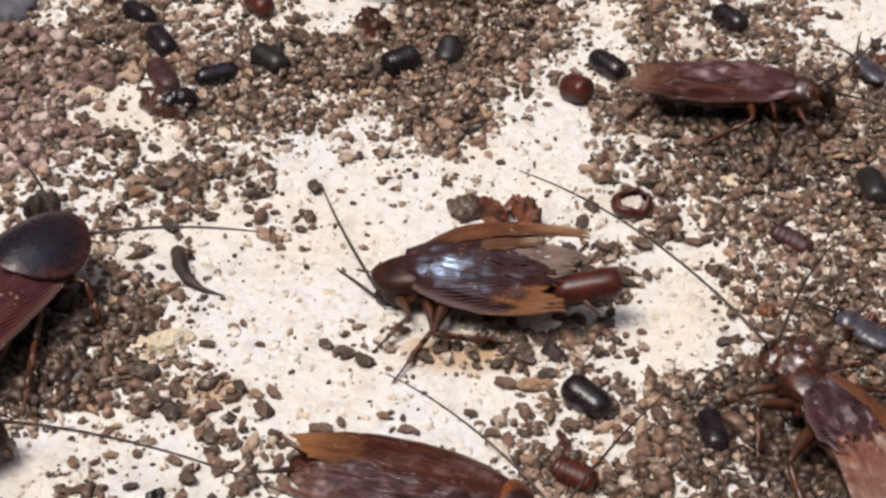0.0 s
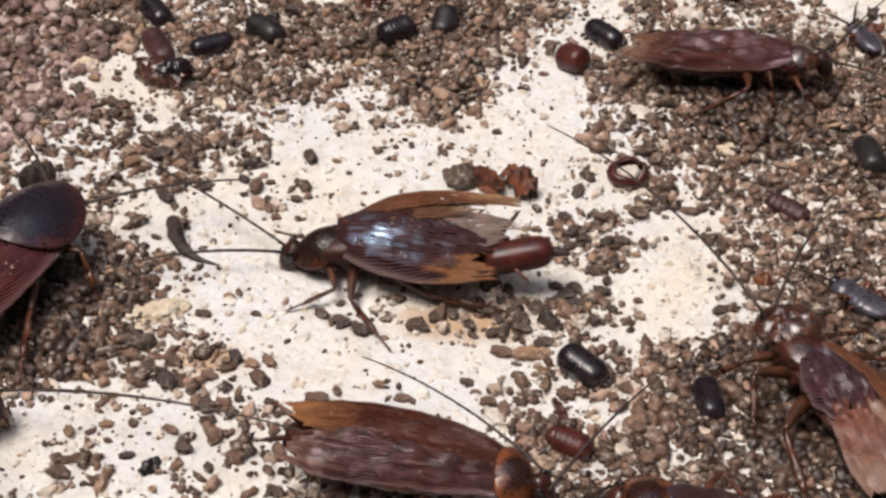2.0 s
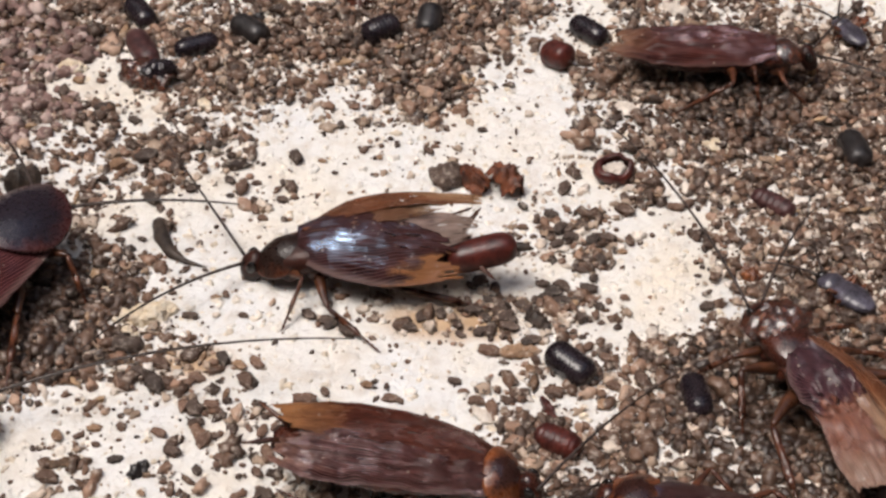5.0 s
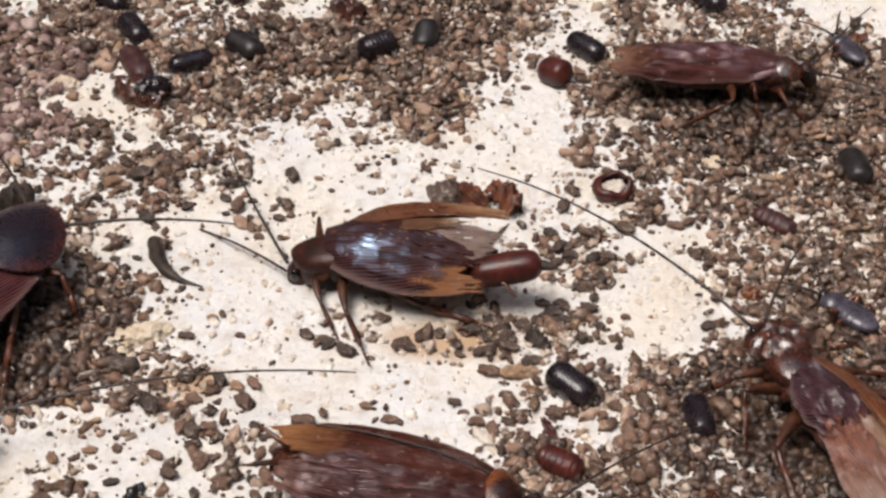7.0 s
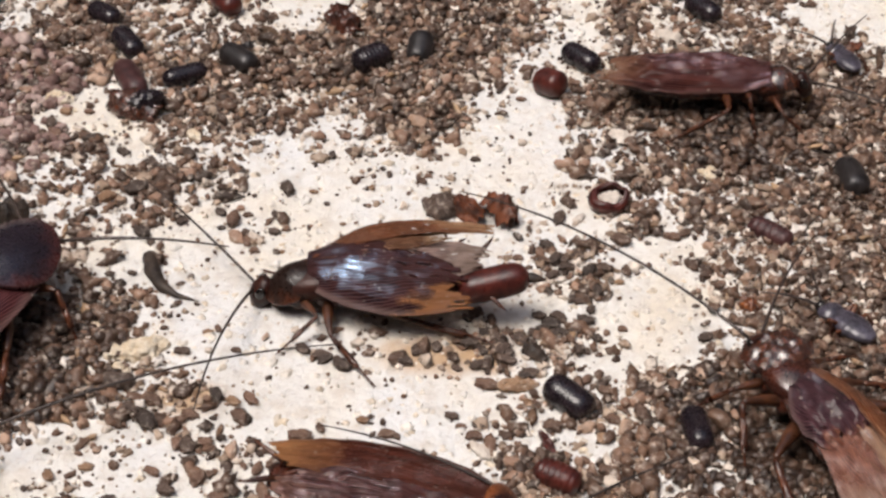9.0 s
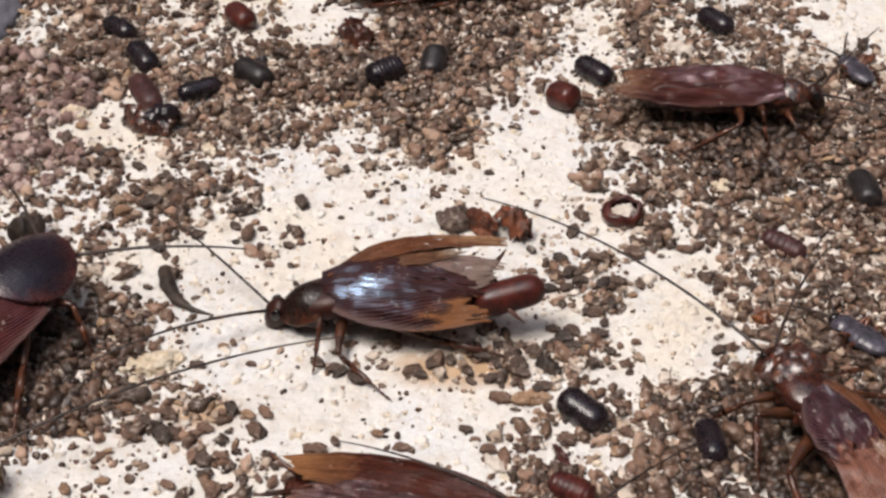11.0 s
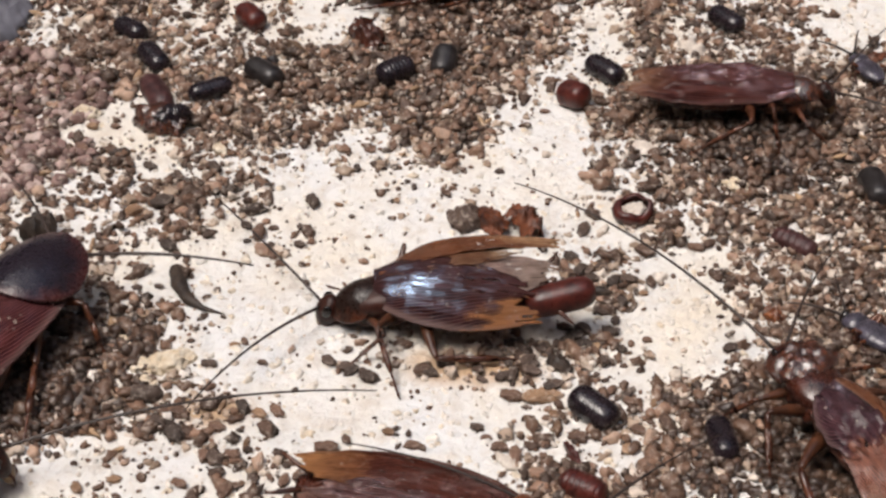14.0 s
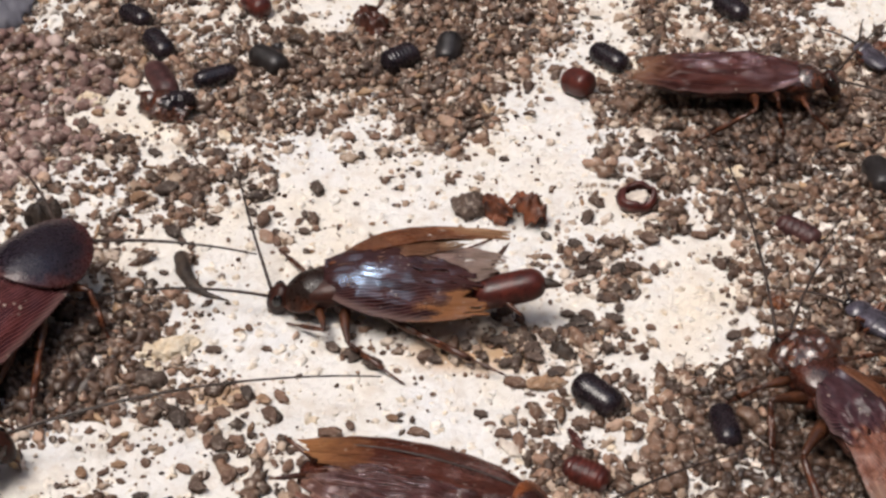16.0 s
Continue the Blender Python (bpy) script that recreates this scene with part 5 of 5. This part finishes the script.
droppings(DROP_DARK, BLACKISH, ((-42.7, 2.2, 1.45, -15), (-42.4, 11.4, 2.82, -45), (-40.9, 9.3, 1.87, -64), (-22.0, 21.7, 3.07, -71), (26.5, 12.1, 1.73, -88), (17.8, 14.4, 3.00, 75), (15.6, 8.0, 2.17, -16), (13.3, 11.7, 1.33, -86), (6.0, 28.4, 1.56, 0), (8.3, 39.8, 0.93, 0), (47.9, 5.8, 2.47, -59), (-28.9, -22.3, 2.54, -60), (-34.1, -13.7, 2.18, -7), (-28.9, -26.7, 1.04, 0), (-31.7, -31.1, 2.88, -55), (-8.8, -27.5, 0.76, 0), (-26.6, -35.3, 1.76, -46), (-31.3, -34.5, 0.75, 0), (-33.6, -39.0, 2.27, -13), (-30.2, -42.0, 1.72, -77), (-38.3, -36.6, 0.74, 0), (-51.1, -38.3, 1.07, -73)))
droppings(DROP_DARK, BLACKISH, ((-40.5, -40.3, 1.99, 14), (-46.2, -39.4, 0.73, 0), (-22.5, -32.6, 1.23, 28), (-21.5, -45.8, 2.48, -36), (-18.5, -44.4, 1.05, -79), (-39.8, -24.5, 2.94, -37), (-37.3, -26.6, 3.34, -55), (-15.5, -14.7, 2.75, -7), (-13.4, -15.8, 1.73, -40), (-18.3, -12.4, 1.02, 0), (-3.0, -13.6, 1.74, 52), (-4.5, -15.5, 1.15, -82), (1.5, -26.4, 1.81, -14), (5.0, -28.1, 1.94, -14), (7.8, -25.1, 1.26, 27), (8.9, -26.4, 1.95, -28), (11.7, -18.6, 2.71, 7), (17.1, -35.8, 0.88, 0), (16.1, -34.5, 0.61, 0), (24.1, -32.8, 1.23, -52), (35.8, -11.8, 2.19, 27), (35.3, -5.6, 1.12, 0)))
droppings(DROP_DARK, BLACKISH, ((4.3, -12.4, 2.91, 15), (6.6, -10.7, 2.49, -29), (8.5, -14.1, 2.90, 50), (5.8, -14.1, 1.88, -70), (10.4, -11.8, 2.04, -15), (-44.3, -45.0, 0.85, 0), (-11.7, -24.5, 0.63, 0), (-59.7, 39.0, 2.71, -78), (17.5, 4.5, 2.00, -23), (23.4, 2.6, 2.44, -31), (20.3, -8.6, 1.92, 0), (21.2, -11.8, 1.75, -54), (13.7, -7.2, 1.93, -15), (15.5, -10.7, 1.76, 40)))
droppings(DROP_DARK, "dark damp dropping on the stained floor", ((3.9, -7.6, 1.86, -54), (5.0, -6.6, 2.39, 42), (7.2, -7.7, 1.77, -63), (9.0, -10.6, 1.62, 60), (10.6, -11.2, 2.61, -65), (11.5, -12.3, 1.84, 57), (9.1, -14.5, 2.00, -36), (9.0, -16.1, 2.51, -13), (13.6, -15.7, 1.84, -74), (15.2, -8.7, 2.51, -14), (16.3, -7.6, 2.48, -31), (16.7, -10.4, 1.78, -6), (13.9, -10.1, 2.29, 15), (12.5, -10.6, 1.70, 75), (19.5, -4.2, 1.97, 19), (19.8, -8.2, 2.16, -35), (18.3, -10.4, 1.87, -9), (20.8, -6.4, 1.70, 60), (22.0, -2.2, 2.52, -79), (21.2, 2.2, 2.60, 66), (18.1, 2.8, 2.38, -1), (16.8, 4.6, 2.53, 50), (15.7, 7.6, 1.81, 28), (16.1, 1.2, 2.26, 30), (19.8, 5.2, 2.10, -21), (-0.3, -13.3, 1.94, -69), (-2.9, -14.6, 1.69, 38), (-4.6, -16.3, 2.29, -9), (-15.1, -15.5, 2.17, 40), (-18.1, -13.5, 2.37, -43), (-12.7, -16.7, 2.70, -30), (2.3, -17.5, 1.67, -29), (5.1, -16.8, 2.30, 32), (11.3, -19.1, 1.90, 11)))
droppings(DROP_BROWN, BROWNISH, ((-58.6, 35.9, 3.19, -50), (-40.4, 38.2, 2.03, -31), (-54.3, 41.8, 1.54, 0), (-20.5, 39.8, 1.87, -44), (-13.8, 34.7, 1.76, 0), (-10.3, 35.5, 2.18, -83), (-2.1, 23.2, 1.78, -44), (-1.2, 24.4, 1.30, 0), (-33.7, 19.6, 1.20, -78), (-29.5, 14.4, 3.16, 82), (-27.5, 15.3, 1.59, 0), (-27.2, 9.3, 2.03, -73), (-26.0, 7.1, 1.55, 0), (-27.7, 6.7, 0.70, 0), (-40.8, 16.4, 2.07, -40), (-50.6, 11.0, 2.35, 47), (-50.5, 2.6, 1.98, -28), (26.3, 9.1, 3.11, -31), (33.7, 9.7, 2.50, -16), (35.7, 10.4, 2.19, 40), (11.4, 5.2, 1.54, 0), (15.0, 4.5, 2.00, -16)))
droppings(DROP_BROWN, BROWNISH, ((26.5, 2.0, 2.29, -88), (13.7, 44.5, 1.63, 0), (29.4, 16.4, 2.39, 0), (29.2, 24.8, 2.61, -46), (22.5, 48.6, 1.91, 0), (20.9, 43.7, 1.89, 44), (11.3, 55.7, 1.60, 0), (50.4, 3.3, 2.29, -92), (-24.4, -22.9, 2.54, -48), (-29.7, -9.5, 1.47, -65), (-27.0, -13.7, 1.52, -14), (-31.9, -25.8, 2.37, -14), (-25.6, -26.3, 2.79, -47), (-33.2, -30.8, 2.06, -77), (-29.5, -30.8, 2.06, -14), (-29.9, -36.8, 2.42, 73), (-28.8, -36.1, 1.62, 0), (-27.6, -40.0, 1.86, -25), (-35.6, -35.8, 2.16, -31), (-45.7, -36.1, 1.48, 29), (-48.4, -43.0, 2.89, -13), (-24.5, -34.8, 1.49, -55)))
droppings(DROP_BROWN, BROWNISH, ((-22.7, -35.3, 2.16, 71), (-21.7, -39.2, 2.93, -64), (-24.7, -41.3, 0.86, 0), (-22.8, -42.5, 1.71, -46), (-16.2, -43.4, 2.10, -79), (-37.0, -22.9, 2.68, -26), (6.1, -20.5, 2.98, -21), (4.2, -30.0, 2.20, 0), (6.2, -31.3, 2.88, -84), (14.3, -28.2, 2.63, 0), (20.6, -36.3, 2.42, -14), (25.7, -26.1, 2.93, -72), (24.8, -10.1, 1.39, 0), (22.0, -27.2, 2.08, -28), (19.2, -19.9, 1.85, 49), (21.3, -21.9, 1.70, -29), (-15.2, -28.2, 1.80, -73), (-6.8, -29.3, 2.21, 0), (-5.7, -29.8, 1.65, -39), (-17.7, -29.5, 3.03, 0), (-40.6, -37.0, 0.74, 0), (2.6, -28.2, 1.52, 0)))
droppings(DROP_TAN, TANNISH, ((-57.9, 41.8, 1.88, -16), (-9.5, 21.5, 1.21, -82), (-18.1, 20.8, 1.37, 0), (-22.1, 6.8, 1.01, 0), (31.5, 11.7, 1.88, -57), (19.1, 5.8, 1.46, 0), (-31.0, -10.1, 1.47, 0), (-43.9, -34.8, 1.90, 0), (-48.3, -36.3, 2.02, -67), (-9.8, -27.0, 1.53, 0), (20.3, -30.8, 1.78, -87), (-36.6, -45.9, 1.30, -44), (-48.5, 19.9, 2.73, 33), (-13.6, 13.0, 0.94, 0), (-26.6, -23.5, 2.11, -27), (-4.3, 30.7, 1.16, 0), (25.2, -0.5, 1.51, 0)))


# ---- things that move
WALKER_ROWS = (
    (0, -1.93, -4.26, 175.7),
    (0.5, -1.60, -5.43, 174.3),
    (1, -5.90, -4.26, 175.4),
    (1.5, -9.58, -3.71, 175.1),
    (2, -10.74, -4.41, 175.9),
    (2.5, -12.18, -5.02, 179.2),
    (2.7, -6.83, -4.00, 171.5),
    (3, -2.68, -4.10, 169.6),
    (3.5, -6.13, -4.24, 173.7),
    (4, -11.29, -4.54, 174.6),
    (4.5, -12.98, -4.96, 179.8),
    (5, -14.08, -5.55, 179.9),
    (5.2, -7.05, -4.78, 178.8),
    (7.3, -10.51, -2.70, 173.4),
    (7.5, -3.93, -3.21, 175.3),
    (8, -4.46, -3.13, 173.7),
    (8.5, -7.16, -3.39, 174.1),
    (9, -11.89, -4.48, 177.7),
    (11.5, -11.76, -5.32, 181.1),
    (12, -13.33, -5.63, 180.1),
    (12.3, -13.33, -7.02, 182.9),
    (12.5, -3.78, -6.17, 179.1),
    (12.7, -0.01, -7.08, 184.9),
    (13, -0.53, -5.19, 178.8),
    (13.5, -2.24, -5.41, 175.4),
    (14, -6.31, -5.48, 178.9),
    (14.5, -9.42, -4.65, 183.5),
    (15, -10.89, -5.23, 183.7),
    (15.5, -12.56, -5.36, 175.4),
    (16, -13.59, -6.04, 178.1),
)
UPPER_FEELER = (
    (0, -64),
    (0.5, -68),
    (1, -41),
    (1.5, -39),
    (2, -30),
    (2.5, -42),
    (3, -50),
    (3.5, -21),
    (4, -36),
    (4.5, -48),
    (5, -57),
    (7.5, -60),
    (8, -45),
    (8.5, -37),
    (9, -45),
    (11.5, -46),
    (12, -60),
    (12.5, -87),
    (13, -68),
    (13.5, -50),
    (14, -48),
    (14.5, -63),
    (15, -53),
    (15.5, -76),
    (16, -71),
)
LOWER_FEELER = (
    (0, -48),
    (0.5, 78),
    (1, 59),
    (1.5, 28),
    (2, 11),
    (2.5, 14),
    (3, 97),
    (3.5, 100),
    (4, 109),
    (4.5, 66),
    (5, 39),
    (7.5, -42),
    (8, 99),
    (8.5, 100),
    (9, 77),
    (11.5, 18),
    (12, 20),
    (12.3, 8),
    (12.5, -62),
    (12.7, -66),
    (13, -8),
    (13.5, 68),
    (14, 50),
    (14.5, 22),
    (15, 6),
    (15.5, -6),
    (16, -2),
)
LOW_ONE_FEELER = ((0, 144), (1, 149), (1.5, 154), (2.5, 148), (3.5, 166), (4.5, 174), (5, 174), (7.5, 166), (9, 163), (11.5, 164), (12.5, 167), (14, 165), (15, 166), (16, 170))
LOW_ONE_OTHER_FEELER = ((0, 70), (2.5, 66), (5, 61), (8.5, 44), (9, 44), (11.5, 56), (12.5, 58), (14.5, 51), (16, 42))
RIGHT_ONE_FEELER = ((0, 8), (1.5, -9.8), (2.5, 11.2), (3.5, -5), (4.2, -3.8), (5, -10), (6, 1.2), (7.5, 15.2), (8.5, 8.2), (9, 17.2), (11.5, 12.2), (12.5, -0.8), (13, 10.2), (14, 9.2), (14.5, 18.2), (15, 2), (15.5, 16), (16, -28))
LEFT_ONE_FEELER = ((0, -64), (0.8, -43), (1.5, -41), (2.5, -63), (3.5, -60), (5, -65), (7.5, -66), (9, -70), (11.5, -63), (12.5, -72), (14.5, -73), (16, -74))
SIDE_ONE_FEELER = ((0, -25), (1.5, -22), (2.5, -11), (3.5, -1), (4.5, 9), (5, 7), (7.5, 4), (8, 10), (9, 14), (11.5, 20), (12, 17), (12.5, 11), (13, 14), (14.5, 3), (15, 8), (16, 6))
FEET = ((-21.49, -16.60), (-8.65, -21.01), (9.15, -16.93), (-24.24, 0.12), (-9.38, -3.56), (3.77, 8.79))
FRONT_STEPS = (
    (0, -11.47, -15.11),
    (0.5, -11.87, -16.11),
    (1, -14.36, -15.69),
    (1.5, -19.95, -9.75),
    (2, -22.76, -13.46),
    (2.5, -22.94, -14.99),
    (3, -14.08, -13.54),
    (3.5, -14.73, -10.56),
    (4, -20.64, -17.44),
    (4.5, -21.32, -16.47),
    (5, -21.42, -16.60),
    (5.2, -18.37, -16.49),
    (7.3, -13.64, -15.89),
    (7.5, -12.57, -15.95),
    (8, -12.36, -15.80),
    (8.5, -13.37, -13.35),
    (9, -21.30, -14.68),
    (11.5, -18.40, -15.57),
    (12, -22.77, -12.39),
    (12.3, -22.80, -13.23),
    (12.5, -13.22, -15.20),
    (12.7, -12.99, -15.64),
    (13, -13.04, -15.64),
    (13.5, -13.78, -15.25),
    (14, -15.83, -15.49),
    (14.5, -20.96, -9.83),
    (15, -20.34, -11.34),
    (15.5, -22.33, -9.88),
    (16, -24.50, -9.10),
)
TUCK = ((0, 1, 0), (0.5, 0.8, 0), (1, 0.2, 0), (1.5, 0, 0), (2.5, 0, 0), (2.7, 0.9, 0), (3, 0.7, 0), (3.5, 0.1, 0), (4, 0, 0), (5, 0, 0), (5.2, 0.9, 0), (7.3, 0.7, 0), (7.5, 0.7, 0), (8, 0.6, 0), (8.5, 0.1, 0), (9, 0, 0), (12.3, 0, 0), (12.5, 1, 0), (13, 1, 0), (13.5, 0.3, 0), (14, 0, 0), (16, 0, 0))
HIND_STEPS = ((0, 9.09, -13.67), (14.2, 9.08, -14.12), (14.4, 9.03, -16.04), (14.6, 11.03, -17.36), (14.8, 10.92, -18.10), (15, 10.44, -24.88), (15.5, 11.52, -25.85), (16, 10.69, -24.62))


def between(rows, t):
    """The place at t along rows of time and two numbers."""
    for a, b in zip(rows, rows[1:]):
        if t <= b[0]:
            f = max(0, (t - a[0]) / (b[0] - a[0]))
            return a[1] + (b[1] - a[1]) * f, a[2] + (b[2] - a[2]) * f
    return rows[-1][1:]


def motions():
    root = walker["root"]
    places = [(t, at_mm(x, y, 0.3, 0, 7, turn)) for t, x, y, turn in WALKER_ROWS]
    walk(root, places)
    for k, (leg, shin, hip, femur, tibia, side) in enumerate(walker["legs"]):
        uppers, lowers = [], []
        for t, m in places:
            fx, fy = between(FRONT_STEPS, t) if k in (0, 3) else between(HIND_STEPS, t) if k == 2 else FEET[k]
            if k == 3:
                fx, fy = fx - 3.0, fy + 17.0
            foot = m.inverted() @ Vector((fx * MM, fy * MM, 0.0002))
            upper, lower = bones(hip, foot / MM, femur, tibia, side, -0.15 if side > 0 else -1.2)
            uppers.append((t, upper))
            lowers.append((t, lower))
        walk(leg, uppers)
        walk(shin, lowers)
    low, high = walker["feelers"]
    neck = Vector((5.0, 0, 4.5)) * MM
    def tucked(t, m):
        k = between(TUCK, t)[0]
        return at_mm(-2.6 * k, 0, 0) @ Matrix.Translation(neck) @ Matrix.Rotation(radians(20 * k), 4, "Y") @ Matrix.Translation(-neck) @ m
    for piece in (walker["pronotum"], walker["head"]):
        at_rest = piece.matrix_basis.copy()
        walk(piece, [(t, tucked(t, at_rest)) for t, k, _ in TUCK])
    walk(low, [(t, tucked(t, at_mm(12.9, 0.8, 4.1, 0, -9, a))) for t, a in LOWER_FEELER])
    walk(high, [(t, tucked(t, at_mm(12.9, -0.8, 4.1, 0, -13, a))) for t, a in UPPER_FEELER])
    for one, k, rows in ((low_one, 0, LOW_ONE_FEELER), (low_one, 1, LOW_ONE_OTHER_FEELER), (right_one, 0, RIGHT_ONE_FEELER), (left_one, 0, LEFT_ONE_FEELER), (side_one, 0, SIDE_ONE_FEELER)):
        feeler = one["feelers"][k]
        base = feeler.matrix_basis.translation / MM
        walk(feeler, [(t, at_mm(*base, 0, -4, a)) for t, a in rows])


motions()
